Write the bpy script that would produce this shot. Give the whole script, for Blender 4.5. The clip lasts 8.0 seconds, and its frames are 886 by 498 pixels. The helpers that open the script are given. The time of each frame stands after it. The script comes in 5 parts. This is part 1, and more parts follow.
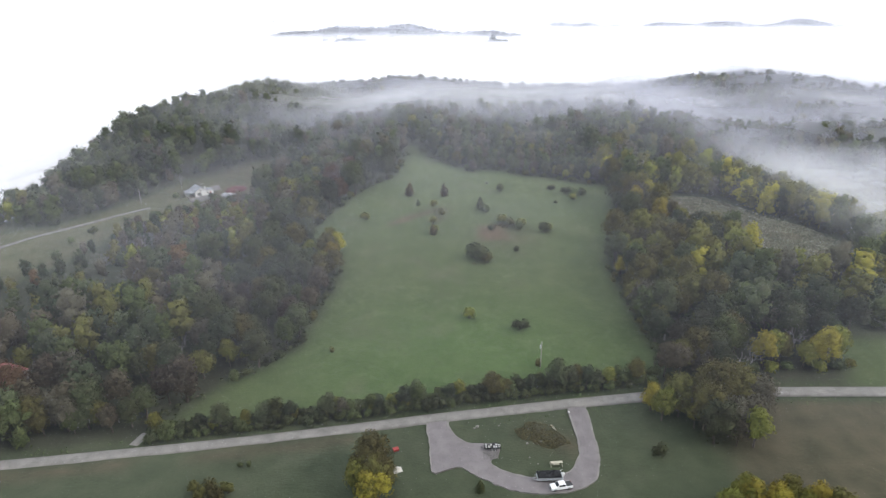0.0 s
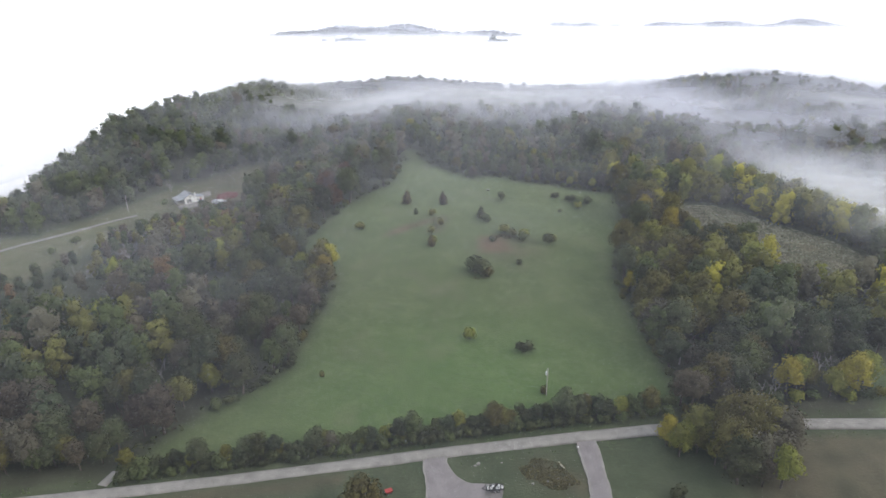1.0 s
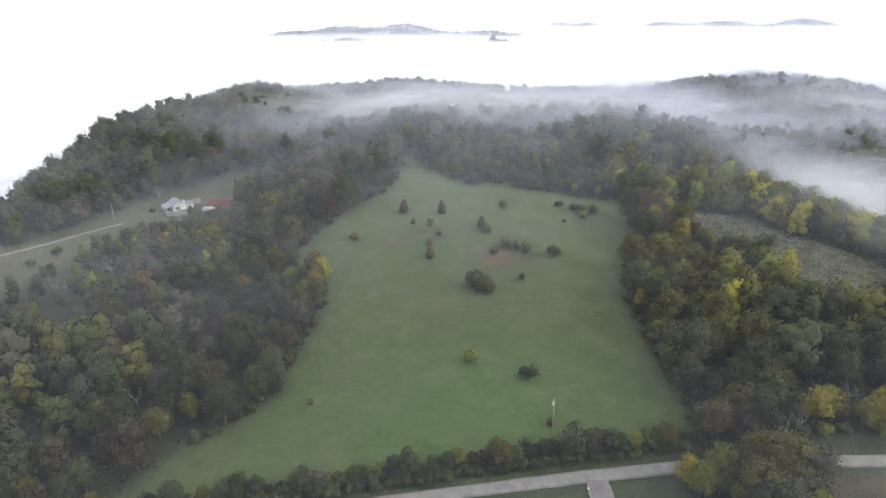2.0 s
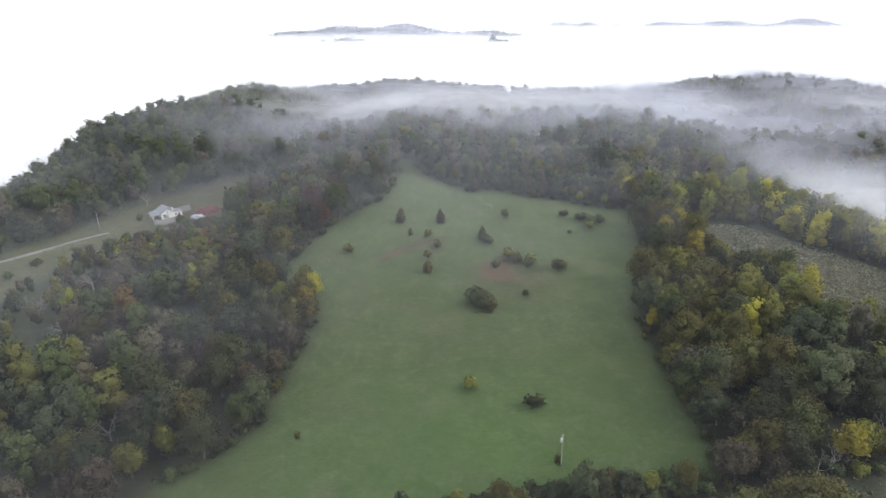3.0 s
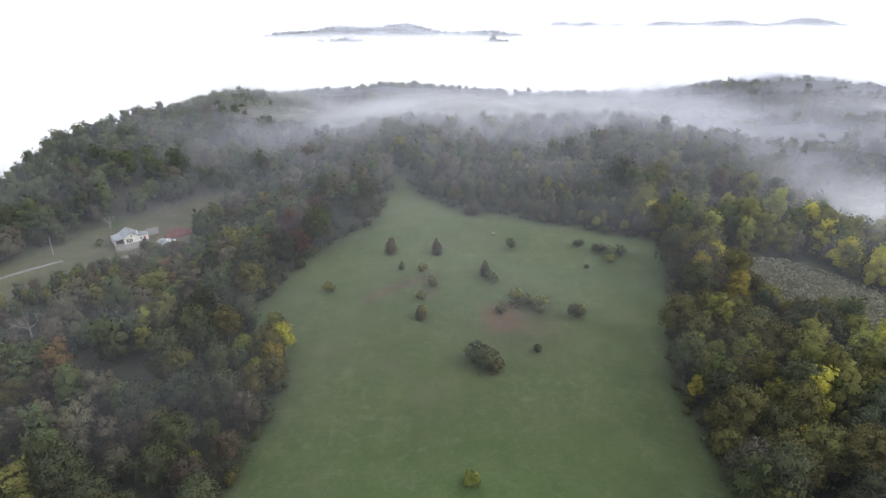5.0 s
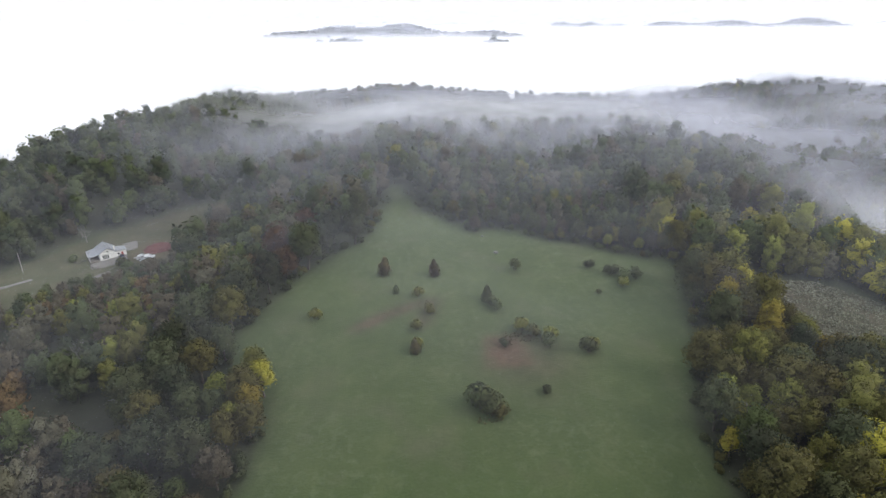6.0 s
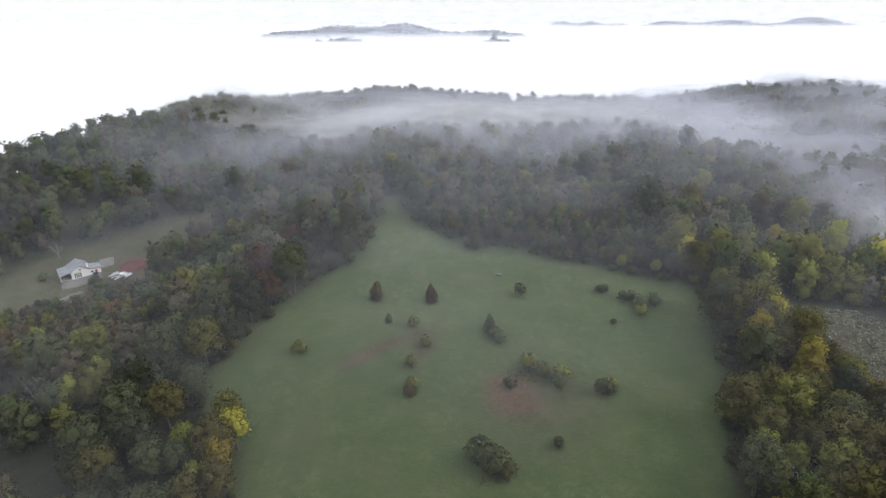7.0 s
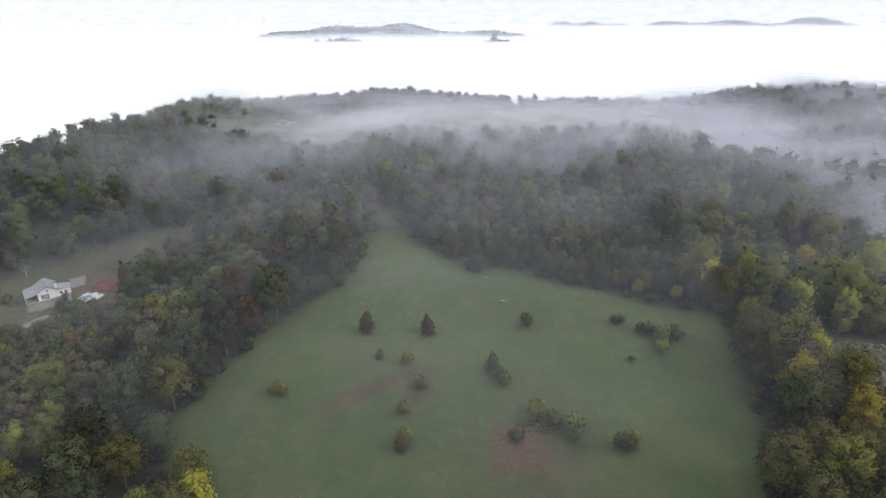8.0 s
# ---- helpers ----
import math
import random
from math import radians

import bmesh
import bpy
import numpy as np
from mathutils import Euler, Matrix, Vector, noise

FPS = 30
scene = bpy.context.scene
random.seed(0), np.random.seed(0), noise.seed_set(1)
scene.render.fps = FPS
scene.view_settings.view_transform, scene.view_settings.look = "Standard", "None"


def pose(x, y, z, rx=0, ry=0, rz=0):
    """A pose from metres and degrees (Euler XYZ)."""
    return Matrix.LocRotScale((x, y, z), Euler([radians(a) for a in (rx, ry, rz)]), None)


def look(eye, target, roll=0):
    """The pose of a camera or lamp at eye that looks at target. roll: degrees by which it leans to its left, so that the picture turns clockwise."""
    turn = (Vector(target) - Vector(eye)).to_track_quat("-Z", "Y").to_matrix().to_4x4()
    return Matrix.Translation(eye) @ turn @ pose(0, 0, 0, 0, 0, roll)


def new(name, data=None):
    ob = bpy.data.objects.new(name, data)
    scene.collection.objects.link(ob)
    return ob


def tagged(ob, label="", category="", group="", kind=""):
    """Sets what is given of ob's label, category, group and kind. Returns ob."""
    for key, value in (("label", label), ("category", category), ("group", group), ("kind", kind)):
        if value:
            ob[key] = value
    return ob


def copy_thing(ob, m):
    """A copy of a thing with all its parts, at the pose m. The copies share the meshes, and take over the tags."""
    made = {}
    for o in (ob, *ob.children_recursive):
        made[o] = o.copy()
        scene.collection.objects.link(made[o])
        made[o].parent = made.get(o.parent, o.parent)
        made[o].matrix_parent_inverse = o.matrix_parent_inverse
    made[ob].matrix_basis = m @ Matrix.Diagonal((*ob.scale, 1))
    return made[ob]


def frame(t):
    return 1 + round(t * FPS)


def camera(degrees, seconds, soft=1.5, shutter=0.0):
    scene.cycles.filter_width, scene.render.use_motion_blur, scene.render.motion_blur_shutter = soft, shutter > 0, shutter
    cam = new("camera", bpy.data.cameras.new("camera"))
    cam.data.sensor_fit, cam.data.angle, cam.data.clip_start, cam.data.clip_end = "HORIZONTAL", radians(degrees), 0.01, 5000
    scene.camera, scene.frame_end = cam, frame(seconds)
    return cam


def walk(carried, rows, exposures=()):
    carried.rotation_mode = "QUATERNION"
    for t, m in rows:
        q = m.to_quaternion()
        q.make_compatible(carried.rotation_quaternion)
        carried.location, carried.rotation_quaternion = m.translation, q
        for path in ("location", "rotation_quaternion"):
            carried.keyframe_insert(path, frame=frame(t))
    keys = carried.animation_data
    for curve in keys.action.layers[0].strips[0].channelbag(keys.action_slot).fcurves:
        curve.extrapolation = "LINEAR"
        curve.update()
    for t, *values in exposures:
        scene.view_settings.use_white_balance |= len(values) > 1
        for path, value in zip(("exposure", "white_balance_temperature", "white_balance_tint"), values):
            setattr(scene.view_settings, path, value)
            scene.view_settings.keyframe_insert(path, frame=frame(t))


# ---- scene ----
# ---------------------------------------------------------------- camera
EXPO = 0.0
cam = camera(73.75, 8.0, soft=1.2)
PATH = [
    (0.0, 0.00, 0.00, 115.1, 0.04, -21.61, -0.03), (0.5, 0.25, 7.84, 115.1, 0.03, -21.62, -0.04),
    (1.0, 0.50, 15.68, 115.1, 0.03, -21.63, -0.05), (1.5, 0.80, 23.45, 115.1, 0.02, -21.635, -0.05),
    (3.0, 1.62, 46.54, 115.05, 0.00, -21.635, -0.02), (3.5, 1.86, 54.83, 115.0, -0.015, -21.63, -0.01),
    (4.0, 2.24, 65.00, 114.95, -0.02, -21.63, 0.00), (4.5, 2.68, 76.13, 114.95, -0.02, -21.64, 0.03),
    (6.0, 3.88, 109.66, 114.97, -0.01, -21.66, 0.045), (6.5, 4.25, 120.96, 114.97, 0.00, -21.68, 0.05),
    (7.0, 4.62, 132.25, 114.95, 0.00, -21.70, 0.045), (7.5, 4.98, 143.55, 114.88, -0.01, -21.71, 0.04),
    (8.0, 5.34, 154.74, 114.80, -0.02, -21.70, 0.03),
]
walk(cam, [(t, pose(x, y, z, 90 + pitch, roll, yaw)) for t, x, y, z, yaw, pitch, roll in PATH],
     exposures=[(0.0, EXPO + 0.06), (4.0, EXPO + 0.04), (8.0, EXPO - 0.20)])

# ---------------------------------------------------------------- light
SUN_EL, SUN_AZ = 34.0, 108.0       # elevation, compass turn from north (+y) to east (+x)
world = bpy.data.worlds.new("overcast_sky")
scene.world = world
world.use_nodes = True
wn, wl = world.node_tree.nodes, world.node_tree.links
wn.clear()
sky = wn.new("ShaderNodeTexSky")
sky.sky_type, sky.sun_disc = "NISHITA", False
sky.sun_elevation, sky.sun_rotation = radians(SUN_EL), radians(SUN_AZ)
bg_sky, bg_cloud = wn.new("ShaderNodeBackground"), wn.new("ShaderNodeBackground")
bg_sky.inputs["Strength"].default_value = 0.05
wl.new(sky.outputs[0], bg_sky.inputs["Color"])
bg_cloud.inputs["Color"].default_value = (0.945, 0.975, 1.015, 1)
# overcast over a fog sea: bright zenith, duller flanks, milky at the horizon
way, up, tone = wn.new("ShaderNodeTexCoord"), wn.new("ShaderNodeSeparateXYZ"), wn.new("ShaderNodeMapRange")
milk, total = wn.new("ShaderNodeMapRange"), wn.new("ShaderNodeMath")
wl.new(way.outputs["Generated"], up.inputs[0])
for node, lo, hi, a, b in ((tone, 0.0, 1.0, 0.22, 1.68), (milk, 0.0, 0.13, 0.80, 0.0)):
    wl.new(up.outputs["Z"], node.inputs["Value"])
    for k, val in (("From Min", lo), ("From Max", hi), ("To Min", a), ("To Max", b)):
        node.inputs[k].default_value = val
total.operation = "ADD"
wl.new(tone.outputs[0], total.inputs[0])
wl.new(milk.outputs[0], total.inputs[1])
wl.new(total.outputs[0], bg_cloud.inputs["Strength"])
both, wout = wn.new("ShaderNodeAddShader"), wn.new("ShaderNodeOutputWorld")
wl.new(bg_sky.outputs[0], both.inputs[0])
wl.new(bg_cloud.outputs[0], both.inputs[1])
wl.new(both.outputs[0], wout.inputs["Surface"])
sun = new("sun", bpy.data.lights.new("sun", "SUN"))
sun.data.energy, sun.data.angle, sun.data.color = 1.5, radians(18), (1.0, 0.93, 0.82)
_a, _e = radians(SUN_AZ), radians(SUN_EL)
sun.matrix_world = look((300 * math.sin(_a) * math.cos(_e), 300 * math.cos(_a) * math.cos(_e), 300 * math.sin(_e)), (0, 0, 0))
scene.cycles.transparent_max_bounces = 32


# ---------------------------------------------------------------- materials
def material(name, rough=0.85, metal=0.0, spec=0.3):
    m = bpy.data.materials.new(name)
    m.use_nodes = True
    n, l = m.node_tree.nodes, m.node_tree.links
    b = n["Principled BSDF"]
    b.inputs["Roughness"].default_value, b.inputs["Metallic"].default_value = rough, metal
    b.inputs["Specular IOR Level"].default_value = spec
    return m, n, l, b


def noise_tex(n, l, scale, detail=4.0, coords="Object", stretch=(1, 1, 1)):
    c, mp, t = n.new("ShaderNodeTexCoord"), n.new("ShaderNodeMapping"), n.new("ShaderNodeTexNoise")
    mp.inputs["Scale"].default_value = stretch
    l.new(c.outputs[coords], mp.inputs[0])
    l.new(mp.outputs[0], t.inputs["Vector"])
    t.inputs["Scale"].default_value, t.inputs["Detail"].default_value = scale, detail
    return t.outputs["Fac"]


def ramp(n, l, fac, *stops):
    r = n.new("ShaderNodeValToRGB")
    while len(r.color_ramp.elements) < len(stops):
        r.color_ramp.elements.new(0.5)
    for e, (p, c) in zip(r.color_ramp.elements, stops):
        e.position, e.color = p, (*c, 1) if len(c) == 3 else c
    l.new(fac, r.inputs[0])
    return r.outputs[0]


def mixed(n, l, fac, a, b, kind="MIX"):
    x = n.new("ShaderNodeMix")
    x.data_type, x.blend_type = "RGBA", kind
    for k, v in ((0, fac), (6, a), (7, b)):
        if isinstance(v, (int, float)):
            x.inputs[k].default_value = v
        elif isinstance(v, tuple):
            x.inputs[k].default_value = (*v, 1)
        else:
            l.new(v, x.inputs[k])
    return x.outputs[2]


def maths(n, l, op, a, b=0.0, clamp=False):
    x = n.new("ShaderNodeMath")
    x.operation, x.use_clamp = op, clamp
    for k, v in ((0, a), (1, b)):
        if isinstance(v, (int, float)):
            x.inputs[k].default_value = v
        else:
            l.new(v, x.inputs[k])
    return x.outputs[0]


def bumped(n, l, b, height, strength, distance):
    x = n.new("ShaderNodeBump")
    x.inputs["Strength"].default_value, x.inputs["Distance"].default_value = strength, distance
    l.new(height, x.inputs["Height"])
    l.new(x.outputs[0], b.inputs["Normal"])


def plain(name, colour, rough=0.7, metal=0.0, vary=0.25, scale=1.5, spec=0.4):
    """Painted, plastic or metal surface with stains at two sizes."""
    m, n, l, b = material(name, rough, metal, spec)
    big, fine = noise_tex(n, l, scale), noise_tex(n, l, scale * 9)
    dark = tuple(c * (1 - vary) for c in colour)
    lite = tuple(min(1.0, c * (1 + vary * 0.6)) for c in colour)
    c = mixed(n, l, 0.35, ramp(n, l, big, (0.3, dark), (0.7, lite)), ramp(n, l, fine, (0.3, dark), (0.7, lite)))
    l.new(c, b.inputs["Base Color"])
    bumped(n, l, b, fine, 0.15, 0.02)
    return m


def leaf_material(name, colour, vary=0.22, glow=0.30, turned=0.65):
    """Foliage: tint by tree, by leaf cluster and in patches; some light passes through the leaves."""
    m, n, l, b = material(name, 0.75, 0.0, 0.2)
    geo, info = n.new("ShaderNodeNewGeometry"), n.new("ShaderNodeObjectInfo")
    isle = geo.outputs["Random Per Island"]
    hue = n.new("ShaderNodeHueSaturation")
    patch = noise_tex(n, l, 0.35, 2.0)
    lo, hi = tuple(c * (1 - vary) for c in colour), tuple(c * (1 + vary * 1.2) for c in colour)
    c = mixed(n, l, 0.5, ramp(n, l, isle, (0.0, lo), (1.0, hi)), ramp(n, l, patch, (0.3, lo), (0.7, hi)))
    dull = mixed(n, l, isle, (0.052, 0.043, 0.028), (0.080, 0.068, 0.045))
    c = mixed(n, l, ramp(n, l, noise_tex(n, l, 0.22, 3.0), (0.44, (0.0,) * 3), (0.66, (turned,) * 3)), c, dull)
    hue.inputs["Fac"].default_value = 1.0
    l.new(maths(n, l, "ADD", maths(n, l, "MULTIPLY", info.outputs["Random"], 0.032), 0.487), hue.inputs["Hue"])
    l.new(maths(n, l, "ADD", maths(n, l, "MULTIPLY", info.outputs["Random"], 0.55), 0.80), hue.inputs["Value"])
    c = mixed(n, l, 0.55, c, ramp(n, l, noise_tex(n, l, 2.6, 4.0), (0.3, (0.55,) * 3), (0.7, (1.5,) * 3)), "MULTIPLY")
    l.new(c, hue.inputs["Color"])
    l.new(hue.outputs[0], b.inputs["Base Color"])
    tr, mx = n.new("ShaderNodeBsdfTranslucent"), n.new("ShaderNodeMixShader")
    l.new(hue.outputs[0], tr.inputs["Color"])
    mx.inputs[0].default_value = glow
    l.new(b.outputs[0], mx.inputs[1])
    l.new(tr.outputs[0], mx.inputs[2])
    # sprays are open: small gaps between the leaves
    gap, holes = n.new("ShaderNodeBsdfTransparent"), n.new("ShaderNodeMixShader")
    l.new(ramp(n, l, noise_tex(n, l, 2.8, 3.0), (0.55, (0.0,) * 3), (0.59, (1.0,) * 3)), holes.inputs[0])
    l.new(mx.outputs[0], holes.inputs[1])
    l.new(gap.outputs[0], holes.inputs[2])
    l.new(holes.outputs[0], n["Material Output"].inputs["Surface"])
    return m


LEAF = [leaf_material("leaf_%s" % k, c, turned=0.18 if k in ("yellow", "lime", "green", "cedar") else 0.38) for k, c in (
    ("grey_green", (0.070, 0.081, 0.038)), ("green", (0.066, 0.078, 0.026)), ("deep_green", (0.043, 0.053, 0.027)),
    ("olive", (0.112, 0.104, 0.031)), ("yellow", (0.275, 0.230, 0.036)), ("russet", (0.112, 0.068, 0.036)),
    ("brown", (0.080, 0.066, 0.045)), ("grey_brown", (0.092, 0.085, 0.060)), ("lime", (0.165, 0.165, 0.034)),
    ("cedar", (0.092, 0.108, 0.042)), ("rust_field", (0.110, 0.086, 0.038)))]
BARK = plain("bark", (0.10, 0.085, 0.07), 0.9, vary=0.4, scale=2)
PALE_BARK = plain("bleached_wood", (0.32, 0.305, 0.285), 0.9, vary=0.25, scale=2)
GRAVEL = plain("pale_gravel", (0.200, 0.190, 0.178), 0.95, vary=0.34, scale=0.35)
ASPHALT = plain("worn_chip_seal", (0.170, 0.155, 0.158), 0.95, vary=0.26, scale=0.3)
# ---------------------------------------------------------------- the lie of the land
def smooth(t):
    t = np.clip(t, 0, 1)
    return t * t * (3 - 2 * t)


def wobble(x, y, size, seed=0.0):
    """Cheap smooth unevenness from crossed waves, about -1 to 1."""
    a = np.sin(x / size * 1.7 + seed) + np.sin(y / size * 1.9 + 2.1 * seed + 1) + np.sin((x + y) / size * 1.1 + seed * 3)
    b = np.sin((x - 0.6 * y) / size * 2.9 + seed * 5 + 2) + np.sin((0.7 * x + y) / size * 3.7 - seed)
    return a / 3.4 + b / 5


# rises and hollows beyond the field: centre, half widths, height
HILLS = ((-258, 530, 46, 58, 27.5), (-193, 656, 52, 60, 30.0), (-168, 458, 52, 34, 20.0), (-100, 792, 110, 70, 17.5), (80, 512, 60, 60, -14.0), (127, 452, 38, 40, 7.5),
         (-20, 500, 50, 45, 8.0), (310, 740, 90, 60, 20.5), (440, 760, 110, 70, 24.5), (340, 490, 110, 24, 5.0), (255, 468, 60, 20, 3.5), (187, 372, 40, 38, -10.5))


def land(x, y):
    """Height of the ground: a field that rises to a ridge top, hills behind it, valleys on both sides."""
    x, y = np.asarray(x, float), np.asarray(y, float)
    h = 26 - 3 * np.logaddexp(0, (26 - 0.13 * (y - 150)) / 3)
    h = 3 * np.logaddexp(0, h / 3) - 0.2
    h = h * (1 - 0.85 * smooth((-20 - x) / 130)) * (1 - 0.85 * smooth((x - 140) / 130)) * (1 - 0.55 * smooth((y - 430) / 330))
    z = h + 0.05 * np.clip(x, -60, 100) * smooth((y - 120) / 60) * smooth((700 - y) / 200)
    for cx, cy, sx_, sy_, up in HILLS:
        z = z + up * np.exp(-0.5 * (((x - cx) / sx_) ** 2 + ((y - cy) / sy_) ** 2))
    z = z + (2.5 * wobble(x, y, 52.0, 2.0) + 3.5 * smooth((x + 90) / 160) * np.cos((y - 0.12 * x - 455) / 21.0)) * smooth((y - 425) / 70) * smooth((700 - y) / 80)
    z = z - 14 * smooth((x - 175) / 90) * smooth((455 - y) / 60) * smooth((y - 150) / 60)
    z = z - 60 * smooth((y - 850) / 250)
    z = z - 50 * smooth((-248 + 0.15 * np.clip(y - 520, 0, 250) - x) / 120)
    return z


def at(x, y, up=0.0):
    return float(land(x, y)) + up


def inside(poly, x, y):
    x, y = np.asarray(x, float), np.asarray(y, float)
    r = np.zeros(x.shape, bool)
    for (ax, ay), (bx, by) in zip(poly, poly[1:] + poly[:1]):
        if ay != by:
            r ^= ((ay > y) != (by > y)) & (x < (bx - ax) * (y - ay) / (by - ay) + ax)
    return r


def distance_to(line, x, y):
    d = np.full(np.shape(x), 1e9)
    for (ax, ay), (bx, by) in zip(line, line[1:]):
        t = np.clip(((x - ax) * (bx - ax) + (y - ay) * (by - ay)) / ((bx - ax) ** 2 + (by - ay) ** 2), 0, 1)
        d = np.minimum(d, np.hypot(x - ax - t * (bx - ax), y - ay - t * (by - ay)))
    return d


FIELD = [(-27, 432), (-25.5, 420), (-23.5, 404), (-27.5, 388), (-28.5, 366), (-32, 350), (-41, 346), (-50, 335), (-58, 319), (-66, 301), (-71, 287), (-64, 270), (-46, 246), (-48, 221), (-50.5, 205), (-52.5, 191), (-60, 180), (-74, 166), (-82, 152),
         (-84, 139), (72, 160), (72.5, 187), (73, 204), (70.5, 222), (71, 238), (79, 257), (85, 277), (89, 293), (92.5, 309), (94.7, 323.5), (78.5, 327), (71, 333), (59.5, 340), (46, 346),
         (37, 357), (26, 361), (17.3, 356), (12, 367), (4, 376), (-6.5, 386), (-13, 406), (-19, 421), (-21, 432)]
MEADOW = [(-320, 180), (-215, 212), (-206, 236), (-192, 270), (-182, 312), (-164, 338), (-138, 352), (-128, 368), (-124, 392), (-116, 420), (-106, 438), (-113, 441),
          (-132, 431), (-149, 422), (-165, 411), (-181, 401), (-201, 374), (-224, 324), (-252, 312), (-300, 300)]
CLEARING = [(110, 309), (141, 306), (160, 288), (192, 264), (184, 226), (160, 222), (138, 238), (119, 260), (107, 288)]
LAWN = [(-900, -900), (900, -900), (900, 158), (150, 158), (66, 158), (-4, 150), (-79, 139), (-124, 132), (-900, 60)]
PADDOCK = [(131, 158), (300, 158), (300, 186), (136, 182)]
ROAD = [(-420, 96), (-260, 110), (-122.5, 128.4), (-78, 135.0), (-31, 142.4), (-4, 146.9), (37.7, 152.3), (63, 154.6), (100, 155.4), (139, 155.5), (420, 154)]
OPEN = (FIELD, MEADOW, CLEARING, LAWN, PADDOCK)


def spaced(lo, hi, fine_lo, fine_hi, step, grow):
    a = list(np.arange(fine_lo, fine_hi + step, step))
    s = step
    while a[-1] < hi:
        s *= grow
        a.append(a[-1] + s)
    s = step
    while a[0] > lo:
        s *= grow
        a.insert(0, a[0] - s)
    return np.array(a)


def grid_mesh(name, X, Y, Z):
    r, c = X.shape
    me = bpy.data.meshes.new(name)
    k = np.arange(r * c).reshape(r, c)
    quads = np.stack([k[:-1, :-1], k[:-1, 1:], k[1:, 1:], k[1:, :-1]], -1).reshape(-1, 4)
    fill(me, np.stack([X, Y, Z], -1).reshape(-1, 3), quads)
    me.polygons.foreach_set("use_smooth", np.ones(len(quads), bool))
    return me


def fill(me, verts, faces, mats=None):
    """Fast mesh from arrays of equal-sized faces."""
    n, k = faces.shape
    me.vertices.add(len(verts))
    me.vertices.foreach_set("co", np.ascontiguousarray(verts, np.float32).ravel())
    me.loops.add(n * k)
    me.loops.foreach_set("vertex_index", np.ascontiguousarray(faces, np.int32).ravel())
    me.polygons.add(n)
    me.polygons.foreach_set("loop_start", np.arange(0, n * k, k, dtype=np.int32))
    if mats is not None:
        me.polygons.foreach_set("material_index", np.ascontiguousarray(mats, np.int32))
    me.update(calc_edges=True)
    return me


def attribute(me, name, values):
    me.attributes.new(name, "FLOAT", "POINT").data.foreach_set("value", np.ascontiguousarray(values, np.float32).ravel())


# ground: one sheet to the horizon; it carries how much litter, dry grass and bare earth lies on it
gx = spaced(-6000, 6000, -270, 270, 3.0, 1.09)
gy = spaced(-4000, 6000, 90, 460, 3.0, 1.06)
GX, GY = np.meshgrid(gx, gy)
GZ = land(GX, GY) + 0.25 * wobble(GX, GY, 13.0) * (np.abs(GX) < 400)
open_ground = np.zeros(GX.shape)
for poly in OPEN:
    open_ground = np.maximum(open_ground, inside(poly, GX, GY))
ground_mesh = grid_mesh("ground", GX, GY, GZ)
for _ in range(2):          # the litter thins out over a few metres
    open_ground[1:-1, 1:-1] = (open_ground[1:-1, 1:-1] * 2 + open_ground[:-2, 1:-1] + open_ground[2:, 1:-1] + open_ground[1:-1, :-2] + open_ground[1:-1, 2:]) / 6
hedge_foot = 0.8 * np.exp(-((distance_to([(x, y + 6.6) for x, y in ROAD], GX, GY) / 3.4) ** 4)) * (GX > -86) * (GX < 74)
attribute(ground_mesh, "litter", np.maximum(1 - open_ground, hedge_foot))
attribute(ground_mesh, "mown", inside(LAWN, GX, GY) * 1.0)
dry = np.maximum(inside(MEADOW, GX, GY) * 0.8, inside(CLEARING, GX, GY) * 1.0)
dry = np.maximum(dry, 0.85 * smooth((GX - 74) / 12) * (GY < 153) * (GY > 60))
dry = np.maximum(dry, 0.75 * np.exp(-((distance_to([(27, 140), (36, 136)], GX, GY) / 5.0) ** 2)))
dry = np.maximum(dry, 0.9 * np.exp(-((distance_to([(-25, 286), (-17, 292.5), (-8, 298), (0, 300), (-3, 288)], GX, GY) / 3.4) ** 2)))
dry = np.maximum(dry, 0.75 * np.exp(-((np.hypot((GX - 30) / 1.2, GY - 266) / 12) ** 2)))
dry = np.maximum(dry, 0.95 * np.exp(-((distance_to([(x, y - 5.0) for x, y in ROAD[:6]], GX, GY) / 2.4) ** 2)) * (GX < -25) * smooth((wobble(GX, GY, 14.0, 2.0) + 1.0) / 0.9))
attribute(ground_mesh, "dry", dry)
earth = np.exp(-(((GX - 23.8) / 6.8) ** 8 + ((GY - 270.5) / 8.2) ** 8))
earth = np.maximum(earth, np.exp(-((np.hypot(GX + 142, GY - 388) / 11) ** 4)) * 0.8)
earth = np.maximum(earth, np.exp(-((distance_to([(-23, 287.5), (-17, 292), (-9, 297)], GX, GY) / 1.8) ** 2)) * 0.55)
attribute(ground_mesh, "earth", earth)
lush = smooth(1.15 - np.hypot((GX - 5) / 80, (GY - 176) / 52)) * inside(FIELD, GX, GY)
attribute(ground_mesh, "lush", lush)


